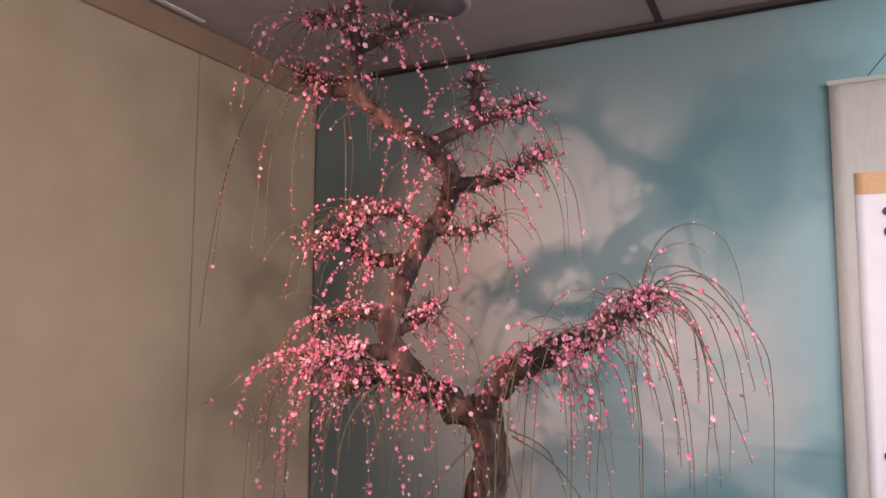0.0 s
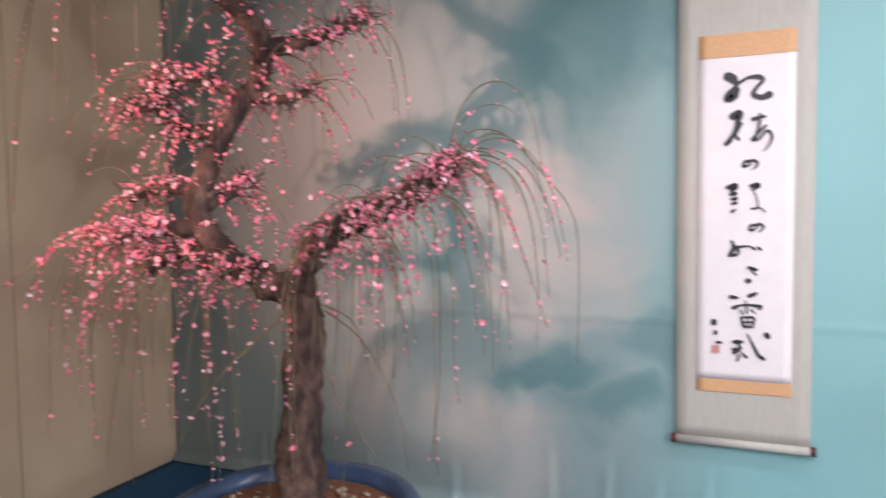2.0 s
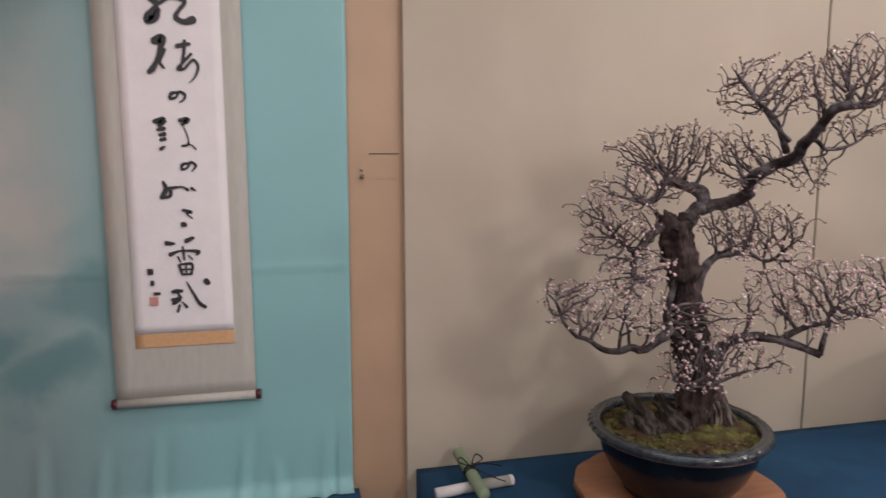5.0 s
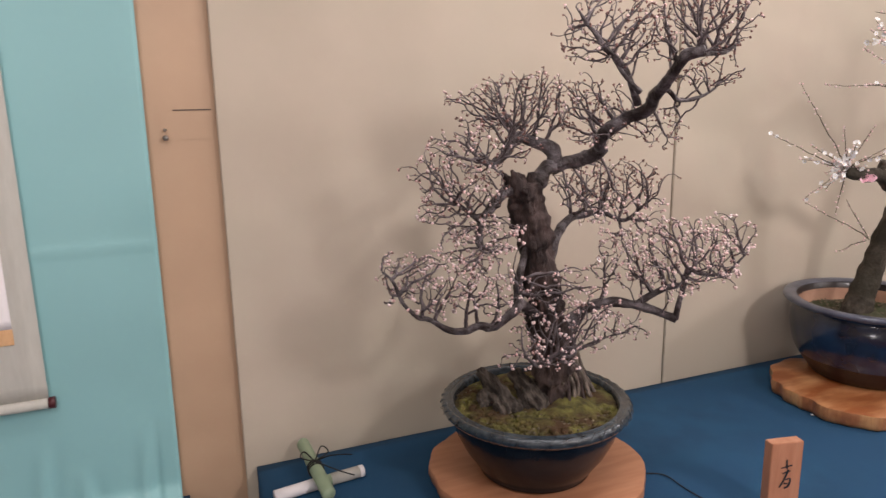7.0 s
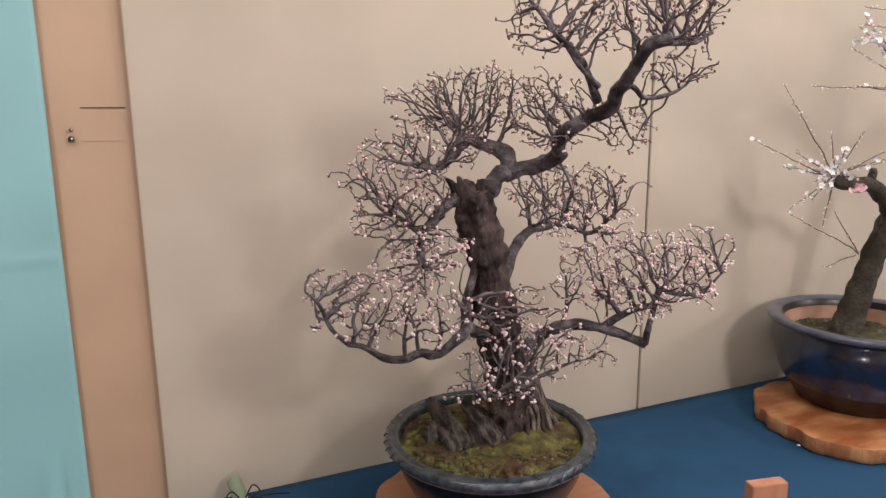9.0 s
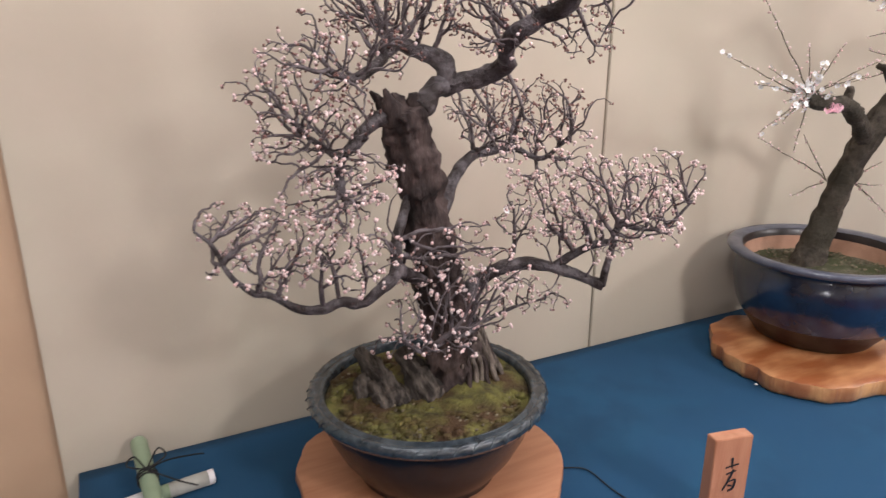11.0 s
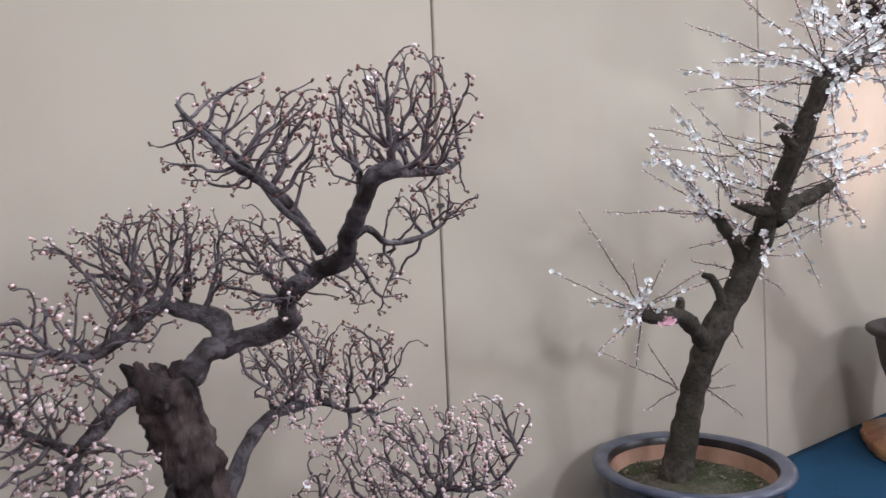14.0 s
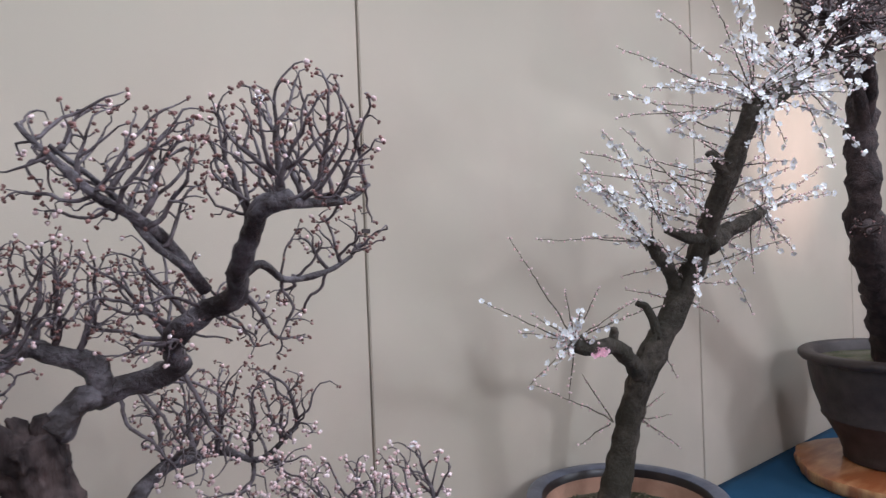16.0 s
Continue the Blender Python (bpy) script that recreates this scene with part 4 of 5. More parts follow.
limb_a([(1.875, -0.510, 1.05), (1.945, -0.450, 1.172), (2.023, -0.410, 1.228), (2.091, -0.400, 1.236), (2.147, -0.420, 1.241), (2.217, -0.450, 1.214), (2.298, -0.460, 1.269)], 0.024, 0.006, (0.35, 1))
limb_a([(1.985, -0.790, 1.600), (1.902, -0.840, 1.686), (1.826, -0.870, 1.730), (1.782, -0.880, 1.768), (1.749, -0.880, 1.801), (1.735, -0.880, 1.819)], 0.013, 0.003)
limb_a([(1.945, -0.85, 1.63), (1.889, -0.850, 1.677), (1.845, -0.840, 1.740), (1.775, -0.840, 1.800)], 0.010, 0.004)
limb_a([(2.03, -0.78, 1.60), (2.068, -0.800, 1.635), (2.112, -0.800, 1.608), (2.184, -0.800, 1.614), (2.240, -0.800, 1.640)], 0.013, 0.004)
limb_a([(2.021, -0.950, 1.718), (2.101, -0.920, 1.724), (2.170, -0.905, 1.730), (2.215, -0.900, 1.755)], 0.013, 0.004)
limb_a([(1.99, -0.43, 0.864), (1.96, -0.56, 0.828), (1.845, -0.620, 0.836), (1.757, -0.680, 0.850), (1.70, -0.700, 0.900)], 0.011, 0.004)
limb_a([(1.96, -0.45, 0.76), (2.060, -0.44, 0.778), (2.140, -0.470, 0.815), (2.215, -0.500, 0.835)], 0.011, 0.003)
pads = np.vstack([
    pad((2.060, -0.935, 1.812), 0.150, 0.12, 0.110, 390, lower=-0.9),
    pad((1.850, -0.845, 1.775), 0.145, 0.11, 0.100, 286, lower=-0.9),
    pad((2.200, -0.82, 1.665), 0.095, 0.08, 0.06, 78),
    pad((2.120, -0.720, 1.530), 0.080, 0.08, 0.07, 91, lower=-1),
    pad((1.790, -0.510, 1.600), 0.240, 0.14, 0.100, 520, lower=-0.8),
    pad((1.960, -0.640, 1.570), 0.130, 0.12, 0.11, 247, lower=-0.9),
    pad((2.160, -0.430, 1.325), 0.220, 0.12, 0.110, 416, lower=-0.8),
    pad((1.558, -0.570, 1.395), 0.155, 0.13, 0.165, 400, lower=-0.95),
    pad((1.500, -0.610, 1.115), 0.235, 0.12, 0.115, 400, lower=-0.7),
    pad((2.230, -0.650, 1.120), 0.260, 0.14, 0.140, 559, lower=-0.85),
    pad((2.400, -0.710, 1.180), 0.110, 0.08, 0.090, 130, lower=-0.9),
    pad((1.860, -0.640, 0.990), 0.170, 0.09, 0.170, 234, lower=-1),
    pad((1.650, -0.590, 1.230), 0.110, 0.09, 0.070, 117, lower=-1),
    pad((1.955, -0.885, 1.785), 0.090, 0.10, 0.095, 120, lower=-1),
    pad((2.035, -0.560, 1.300), 0.100, 0.09, 0.080, 90, lower=-1),
    pad((1.690, -0.585, 1.500), 0.110, 0.10, 0.080, 110, lower=-0.9),
    pad((1.600, -0.595, 1.215), 0.130, 0.09, 0.060, 90, lower=-1),
    pad((2.110, -0.520, 0.865), 0.150, 0.07, 0.06, 78),
    pad((1.760, -0.680, 0.880), 0.110, 0.05, 0.08, 78),
])
nodes, par = colonise(seeds, pads, 0.0118, 0.14, 0.0150, 90, 0.45, 0.46, 0.30)
tb, tips = twig_mesh(nodes, par, len(seeds), 0.00088, 0.43, 0.0075)
tb.link("twig_growth", M_TWIG_A, bonsai, "fine grey zigzag twigs", "stuff")
fl = Florets()
for at, d, ln in tips:
    open_share = 0.75 if at[2] < 1.30 else (0.35 if at[0] < 1.66 else 0.10)
    for _ in range(4 if open_share > 0.3 else 3):
        e = unit(d + rng.normal(0, 0.8, 3))
        if rng.uniform() < open_share:
            fl.bud(at + e * 0.003, e, rng.uniform(0.0030, 0.0050), 0)
        else:
            fl.bud(at + e * 0.002, e, rng.uniform(0.0020, 0.0034), 1)
    for q in ln[2::4]:
        if rng.uniform() < (0.42 if open_share > 0.3 else 0.18):
            e = unit(d + rng.normal(0, 0.9, 3))
            fl.bud(q + e * 0.002, e, rng.uniform(0.0024, 0.0038), 0 if rng.uniform() < open_share * 0.7 else 1)
    if rng.uniform() < (0.014 if at[0] < 1.66 and at[2] > 1.25 else 0.005 if open_share > 0.3 else 0.0015):
        fl.flower(at, unit(d + (-0.2, -0.6, 0.3)), rng.uniform(0.008, 0.0105), 3)
fl.link("bud_growth", [M_BUD, M_BUD_DARK, M_STAMEN, M_WHITE], bonsai, "swelling white and brown flower buds")

# ---- white blossoming plum in a deep blue pot ----
slab("burl_stand", (3.45, -0.475), 0.328, Z_RIGHT + 0.001, Z_RIGHT + 0.066, M_STAND_B, "wavy varnished burl wood stand on blue felt", 0.16, phase=0.6, edge_mat=M_EDGE_B)
BC = (3.565, -0.395, Z_RIGHT + 0.067)
white = thing("white_plum_bonsai", BC, "slanting plum bonsai in white blossom in a deep blue glazed pot", "bonsai")
pot = pot_part("pot", [(0.272, 0.090), (0.288, 0.122), (0.301, 0.170), (0.308, 0.215), (0.307, 0.255), (0.298, 0.290), (0.290, 0.304), (0.298, 0.310), (0.300, 0.318)], BC, M_GLAZE_B, white, "deep blue glazed bowl")
pot_part("foot", [(0.0, 0.0), (0.200, 0.0), (0.210, 0.006), (0.224, 0.026), (0.255, 0.066), (0.273, 0.092)], BC, M_FOOT_B, pot, "brown-black glazed lower band")
pot_part("lip", [(0.298, 0.313), (0.320, 0.315), (0.337, 0.322), (0.343, 0.331), (0.341, 0.340), (0.331, 0.344), (0.305, 0.342), (0.288, 0.336)], BC, M_RIM_B, pot, "broad slate-blue lip")
pot_part("inside", [(0.290, 0.337), (0.284, 0.328), (0.280, 0.308)], BC, M_FOOT_B, pot, "dark glazed inner band")
pot_part("inner_wall", [(0.2805, 0.310), (0.276, 0.275), (0.268, 0.235)], BC, M_CLAY, pot, "bare terracotta inner wall")
heap("soil", BC, 0.272, BC[2] + 0.252, M_GRIT, white, "grey-brown grit with moss", 0.02, 0.008)
pebbles("gravel", BC, 0.26, BC[2] + 0.260, 420, 0.006, M_CHIP, white)
tb = Tubes()
ln = catmull([(3.555, -0.335, 0.63), (3.575, -0.350, 0.793), (3.605, -0.375, 0.954), (3.620, -0.430, 1.151), (3.690, -0.500, 1.346), (3.735, -0.570, 1.522), (3.705, -0.640, 1.647), (3.640, -0.760, 1.839), (3.590, -0.870, 2.025)], 8)
tb.add(ln, np.interp(np.linspace(0, 1, len(ln)), [0, 0.1, 0.3, 0.45, 0.75, 1], [0.070, 0.047, 0.040, 0.044, 0.034, 0.027]), 26, 0.20, furrow=0.26)
ln_b = ln
trunk_b = tb.link("trunk", M_BARK_B, white, "leaning mossy brown trunk")


def limb_b(pts, r0, r1):
    return limb("limb", pts, r0, r1, M_BARK_B, trunk_b, 10, 0.4)


limb_b([(3.615, -0.440, 1.165), (3.50, -0.470, 1.245), (3.405, -0.480, 1.300), (3.300, -0.490, 1.308), (3.238, -0.460, 1.330)], 0.030, 0.024)
limb_b([(3.40, -0.48, 1.295), (3.405, -0.485, 1.335), (3.40, -0.49, 1.36)], 0.018, 0.012)
limb_b([(3.716, -0.530, 1.454), (3.657, -0.530, 1.527), (3.601, -0.520, 1.588), (3.564, -0.520, 1.637)], 0.027, 0.019)
limb_b([(3.700, -0.640, 1.642), (3.609, -0.630, 1.641), (3.511, -0.620, 1.666)], 0.024, 0.014)
limb_b([(3.715, -0.640, 1.61), (3.844, -0.680, 1.672), (3.943, -0.720, 1.717)], 0.034, 0.020)
limb_b([(3.635, -0.760, 1.830), (3.576, -0.750, 1.873), (3.555, -0.740, 1.895)], 0.020, 0.012)
limb_b([(3.595, -0.860, 2.01), (3.70, -0.900, 2.060), (3.80, -0.915, 2.11)], 0.036, 0.022)
limb_b([(3.650, -0.490, 1.300), (3.603, -0.480, 1.40), (3.560, -0.470, 1.425)], 0.018, 0.010)
shoots_b, fl = Tubes(), Florets()


def shoot_b(a, b, bloom, buds=0.6, sag=0.015, r=0.0028):
    """A straight young shoot from a to b; bloom: share of open flowers along it."""
    a, b = np.array(a), np.array(b)
    n = max(7, int(np.linalg.norm(b - a) / 0.018))
    t = np.linspace(0, 1, n)[:, None]
    ln = a + (b - a) * t + np.array((0, 0, -sag)) * (t * t) + np.cumsum(rng.normal(0, 0.0016, (n, 3)), axis=0)
    shoots_b.add(ln, taper(n, r, 0.0009), 5)
    for i in range(1, n):
        for _ in range(2):
            e = unit(rng.normal(0, 1, 3))
            e = unit(e - unit(b - a) * np.dot(e, unit(b - a)) * 0.6)
            q = rng.uniform()
            if q < bloom:
                fl.flower(ln[i] + e * 0.006, unit(e + (-0.3, -0.5, 0.1)), rng.uniform(0.0080, 0.0118), 0)
            elif q < bloom + buds:
                fl.bud(ln[i] + e * 0.003, e, rng.uniform(0.003, 0.005), 1)


H = (3.238, -0.460, 1.332)
for b, bloom in (((3.096, -0.350, 1.674), 0.04), ((3.030, -0.300, 1.476), 0.10), ((3.211, -0.450, 1.516), 0.06), ((3.314, -0.500, 1.501), 0.04), ((3.542, -0.500, 1.466), 0.03), ((3.039, -0.450, 1.241), 0.15),
                 ((3.10, -0.52, 1.40), 0.4), ((3.09, -0.38, 1.38), 0.4), ((3.15, -0.55, 1.45), 0.35), ((3.16, -0.36, 1.44), 0.3), ((3.12, -0.50, 1.31), 0.3), ((3.30, -0.60, 1.42), 0.15), ((3.18, -0.47, 1.18), 0.02)):
    shoot_b(H, b, bloom)
for _ in range(9):
    e = rng.normal(0, 1, 3)
    shoot_b(H, np.array(H) + unit(e + (-0.5, 0, 0.5)) * rng.uniform(0.06, 0.14), 0.4)
L1, L2, R1, F1 = (3.542, -0.370, 1.011), (3.526, -0.370, 1.005), (3.650, -0.385, 1.004), (3.66, -0.39, 1.002)
for a, b in ((L1, (3.468, -0.300, 1.195)), (L1, (3.230, -0.300, 1.190)), (L2, (3.324, -0.400, 1.005)), (R1, (3.88, -0.35, 1.07)), (R1, (4.02, -0.300, 0.955)), (F1, (3.92, -0.400, 0.855)), (R1, (3.70, -0.37, 1.14))):
    shoot_b(a, b, 0.0, 0.5)
for a, b, bloom in (((3.583, -0.870, 2.02), (3.199, -0.700, 2.181), 0.05), ((3.584, -0.880, 2.04), (3.182, -0.800, 2.235), 0.3), ((3.584, -0.880, 2.03), (3.21, -0.850, 2.055), 0.6), ((3.509, -0.850, 2.00), (3.174, -0.700, 1.990), 0.02),
                    ((3.584, -0.87, 2.04), (3.40, -0.92, 2.27), 0.6), ((3.584, -0.87, 2.04), (3.47, -0.93, 2.30), 0.6), ((3.59, -0.87, 2.04), (3.33, -0.87, 2.31), 0.05), ((3.59, -0.87, 2.04), (3.55, -0.85, 2.35), 0.1),
                    ((3.612, -0.700, 1.782), (3.120, -0.600, 1.850), 0.10), ((3.608, -0.700, 1.710), (3.274, -0.650, 1.982), 0.12), ((3.66, -0.640, 1.676), (3.145, -0.600, 1.815), 0.5), ((3.56, -0.52, 1.637), (3.20, -0.56, 1.90), 0.5),
                    ((3.511, -0.620, 1.666), (3.19, -0.62, 1.96), 0.45), ((3.511, -0.620, 1.666), (3.30, -0.62, 1.93), 0.5), ((3.511, -0.620, 1.666), (3.38, -0.64, 1.90), 0.4), ((3.60, -0.64, 1.72), (3.32, -0.75, 1.80), 0.5),
                    ((3.943, -0.720, 1.717), (4.30, -0.80, 1.90), 0.15), ((3.943, -0.720, 1.71), (4.40, -0.74, 1.82), 0.3), ((3.942, -0.720, 1.70), (4.22, -0.700, 1.585), 0.3), ((3.90, -0.700, 1.690), (3.80, -0.75, 1.53), 0.02), ((3.90, -0.70, 1.69), (4.15, -0.66, 1.72), 0.4), ((3.93, -0.72, 1.72), (4.20, -0.85, 1.78), 0.5), ((3.80, -0.66, 1.62), (4.10, -0.6, 1.55), 0.2),
                    ((3.537, -0.520, 1.628), (3.113, -0.450, 1.672), 0.03), ((3.564, -0.520, 1.637), (3.249, -0.500, 1.852), 0.3), ((3.55, -0.52, 1.60), (3.38, -0.5, 1.78), 0.3),
                    ((3.74, -0.550, 1.43), (4.05, -0.500, 1.33), 0.04), ((3.72, -0.52, 1.42), (3.50, -0.46, 1.50), 0.15), ((3.72, -0.52, 1.42), (3.46, -0.42, 1.38), 0.15), ((3.69, -0.5, 1.35), (3.95, -0.45, 1.42), 0.1), ((3.68, -0.47, 1.26), (3.80, -0.46, 1.16), 0.05)):
    shoot_b(a, b, bloom)
for k in range(15):
    at = ln_b[int(rng.uniform(0.55, 0.98) * len(ln_b))]
    shoot_b(at, at + unit((-1.0 + rng.normal(0, 0.35), rng.normal(0, 0.5) + 0.3, rng.uniform(-0.1, 0.9))) * rng.uniform(0.25, 0.55), 0.3 if k % 3 else 0.03)
for k in range(12):
    at = ln_b[int(rng.uniform(0.5, 0.9) * len(ln_b))]
    shoot_b(at, at + unit((1.0, rng.normal(0, 0.5), rng.uniform(-0.3, 0.6))) * rng.uniform(0.25, 0.5), 0.25 if k % 2 else 0.03)
for c, n, reach in (((3.60, -0.87, 2.05), 18, 0.34), ((3.78, -0.91, 2.10), 26, 0.36), ((3.69, -0.66, 1.68), 8, 0.32), ((3.57, -0.52, 1.63), 7, 0.24), ((3.64, -0.75, 1.84), 7, 0.30), ((3.94, -0.72, 1.72), 7, 0.20)):
    for _ in range(n):
        e = unit(rng.normal(0, 1, 3) + (0.0, -0.1, 0.55))
        shoot_b(c, np.array(c) + e * reach * rng.uniform(0.5, 1.1), 0.5 if c[2] > 2 else 0.35)
shoots_b.link("shoot_growth", M_SHOOT_B, white, "straight thin young shoots", "stuff")
fl.link("blossom", [M_WHITE, M_BUD, M_STAMEN], white, "open white plum blossom and buds")
fl = Florets()
for k in range(4):
    fl.flower((3.285 + 0.012 * k, -0.50 - 0.004 * k, 1.296 + 0.004 * (k % 2)), (-0.4, -0.8, 0.1 * k), 0.016, 0, 2)
fl.link("pink_blossom", [M_PINK_PALE, M_PINK, M_STAMEN], white, "one cluster of pink blossom")

# ---- dark plum in a large stoneware pot ----
slab("wood_stand", (5.62, -0.61), 0.50, Z_RIGHT + 0.001, Z_RIGHT + 0.072, M_STAND_B, "pale wavy wooden slab on blue felt", 0.10, phase=4.1, edge_mat=M_EDGE_B)
CC = (5.66, -0.58, Z_RIGHT + 0.073)
dark = thing("dark_plum_bonsai", CC, "tall dark plum bonsai in a brown stoneware pot", "bonsai")
pot = pot_part("pot", [(0.0, 0.0), (0.24, 0.0), (0.25, 0.01), (0.25, 0.04), (0.27, 0.10), (0.335, 0.22), (0.345, 0.225), (0.35, 0.235), (0.345, 0.245), (0.385, 0.36), (0.405, 0.47), (0.41, 0.53)], CC, M_POT_C, dark, "bell-shaped brown stoneware pot")
pot_part("lip", [(0.405, 0.525), (0.44, 0.53), (0.452, 0.545), (0.452, 0.562), (0.44, 0.572), (0.40, 0.575), (0.375, 0.565), (0.37, 0.50)], CC, M_POT_C, pot, "thick rolled lip")
heap("soil", CC, 0.372, CC[2] + 0.515, M_GRIT, dark, "grey grit", 0.02, 0.008)
tb = Tubes()
ln = catmull([(5.58, -0.60, 0.93), (5.38, -0.65, 1.15), (5.12, -0.69, 1.40), (4.97, -0.70, 1.60), (4.90, -0.71, 1.82), (4.88, -0.71, 2.05), (4.96, -0.70, 2.25)], 8)
tb.add(ln, np.interp(np.linspace(0, 1, len(ln)), [0, 0.4, 1], [0.10, 0.085, 0.05]), 16, 0.45)
M_BARK_C = material("black_plum_bark", (0.018, 0.012, 0.011), 0.9, second=(0.055, 0.035, 0.032), scale=24, bump=1.0, bump_scale=60)
trunk_c = tb.link("trunk", M_BARK_C, dark, "thick rough black trunk")
seeds = []
for pts in ([(4.90, -0.71, 1.98), (4.78, -0.75, 2.16), (4.55, -0.77, 2.27), (4.28, -0.78, 2.30)], [(4.89, -0.71, 2.05), (4.74, -0.80, 2.25), (4.50, -0.82, 2.40), (4.30, -0.80, 2.44)], [(4.93, -0.70, 2.15), (4.85, -0.68, 2.38), (4.75, -0.70, 2.52)], [(4.95, -0.71, 1.62), (4.84, -0.74, 1.66), (4.76, -0.76, 1.62)]):
    ln = limb("limb", pts, 0.035, 0.014, M_BARK_C, trunk_c, 9, 0.4)
    seeds += [q for q in ln[4:]]
nodes, par = colonise(seeds, np.vstack([pad((4.42, -0.78, 2.36), 0.34, 0.22, 0.12, 620, u=(1, 0), lower=-0.9), pad((4.50, -0.80, 2.52), 0.30, 0.2, 0.10, 260, u=(1, 0), lower=-0.9), pad((4.85, -0.72, 2.5), 0.25, 0.2, 0.14, 220, u=(1, 0)), pad((4.76, -0.76, 1.64), 0.07, 0.1, 0.07, 60)]), 0.016, 0.18, 0.02, 50)
tb, tips = twig_mesh(nodes, par, len(seeds), 0.0024, 0.34, 0.010)
tb.link("twig_growth", M_BARK_C, dark, "dense crooked black twigs", "stuff")
fl = Florets()
for at, d, ln in tips:
    fl.bud(at, d, 0.004, 1 if rng.uniform() < 0.2 else 0)
fl.link("bud_growth", [M_BUD_DARK, M_BUD, M_STAMEN], dark, "closed dark buds")

# ---- weeping pink plum in a cobalt pot ----
PC = (-1.235, -0.985, Z_LEFT + 0.001)
pink = thing("weeping_plum_bonsai", PC, "tall weeping plum bonsai with pink blossom in a cobalt blue pot", "bonsai")
pot = pot_part("pot", [(0.0, 0.0), (0.30, 0.0), (0.315, 0.01), (0.325, 0.05), (0.36, 0.15), (0.385, 0.25), (0.395, 0.31)], PC, M_GLAZE_P, pink, "cobalt blue glazed tub")
pot_part("lip", [(0.39, 0.305), (0.425, 0.312), (0.436, 0.325), (0.436, 0.342), (0.428, 0.352), (0.395, 0.352), (0.375, 0.345), (0.368, 0.30), (0.365, 0.27)], PC, M_GLAZE_P, pot, "broad blue lip")
heap("soil", PC, 0.368, PC[2] + 0.30, M_SOIL, pink, "reddish granular soil", 0.02, 0.008)
pebbles("gravel", PC, 0.34, PC[2] + 0.308, 130, 0.014, M_PEBBLE, pink)
tb = Tubes()
ln = catmull([(-1.215, -0.98, 0.58), (-1.203, -0.98, 0.70), (-1.200, -0.98, 0.883), (-1.182, -0.98, 1.09), (-1.170, -0.98, 1.27), (-1.20, -0.985, 1.39)], 9)
tb.add(ln, np.interp(np.linspace(0, 1, len(ln)), [0, 0.15, 0.5, 0.85, 1], [0.112, 0.086, 0.064, 0.056, 0.060]), 36, 0.26, furrow=0.22)
trunk_p = tb.link("trunk", M_BARK_P, pink, "stout brown furrowed trunk")
anchors = []


def limb_p(pts, r0, r1, weight=1.0, knobs=0.35):
    ln = limb("limb", pts, r0, r1, M_BARK_P, trunk_p, 12, knobs)
    n = len(ln)
    for i in range(int(n * 0.25), n):
        anchors.append((ln[i], unit(ln[min(i + 1, n - 1)] - ln[max(i - 1, 0)]), weight))
    return ln


limb_p([(-1.195, -0.985, 1.36), (-1.110, -1.050, 1.485), (-0.985, -1.115, 1.572), (-0.870, -1.130, 1.618), (-0.774, -1.060, 1.666), (-0.699, -1.000, 1.735), (-0.645, -0.965, 1.772)], 0.046, 0.028, 1.5, 0.6)
limb_p([(-1.195, -0.985, 1.37), (-1.288, -1.030, 1.420), (-1.393, -1.080, 1.473), (-1.544, -1.130, 1.508), (-1.63, -1.19, 1.475)], 0.052, 0.028, 1.5, 0.6)
limb_p([(-1.36, -1.07, 1.455), (-1.463, -1.100, 1.585), (-1.496, -1.100, 1.654), (-1.498, -1.060, 1.753), (-1.469, -0.950, 1.962), (-1.395, -0.880, 2.110), (-1.318, -0.980, 2.215), (-1.330, -1.090, 2.287), (-1.407, -1.140, 2.345), (-1.555, -1.150, 2.450), (-1.608, -1.180, 2.538), (-1.590, -1.200, 2.671), (-1.605, -1.200, 2.800), (-1.625, -1.185, 2.92)], 0.042, 0.020, 0.5, 0.26)
limb_p([(-1.467, -0.920, 2.040), (-1.538, -1.000, 2.091), (-1.654, -1.050, 2.093), (-1.717, -1.030, 2.050), (-1.873, -1.030, 1.982)], 0.022, 0.014, 1.2)
limb_p([(-1.500, -0.970, 1.925), (-1.672, -0.940, 1.923), (-1.744, -0.950, 1.973), (-1.750, -1.000, 2.034)], 0.026, 0.016, 0.8)
limb_p([(-1.420, -0.910, 2.035), (-1.307, -0.850, 2.028), (-1.225, -0.800, 2.072)], 0.020, 0.010, 0.7)
limb_p([(-1.345, -1.100, 2.300), (-1.240, -1.000, 2.388), (-1.128, -0.900, 2.446), (-1.060, -0.840, 2.49)], 0.026, 0.014, 1.2)
limb_p([(-1.218, -0.99, 2.395), (-1.213, -1.000, 2.50), (-1.207, -1.000, 2.575)], 0.018, 0.014, 0.3)
limb_p([(-1.340, -0.96, 2.185), (-1.203, -0.880, 2.211), (-1.123, -0.800, 2.257), (-1.060, -0.73, 2.325)], 0.026, 0.014, 0.9)
limb_p([(-1.60, -1.180, 2.516), (-1.760, -1.110, 2.560), (-1.880, -1.060, 2.640), (-1.97, -1.03, 2.68)], 0.028, 0.014, 0.9)
limb_p([(-1.590, -1.200, 2.650), (-1.480, -1.150, 2.711), (-1.430, -1.100, 2.760)], 0.022, 0.016, 0.7)
limb_p([(-1.600, -1.200, 2.735), (-1.678, -1.250, 2.760), (-1.735, -1.280, 2.745)], 0.022, 0.018, 0.7)
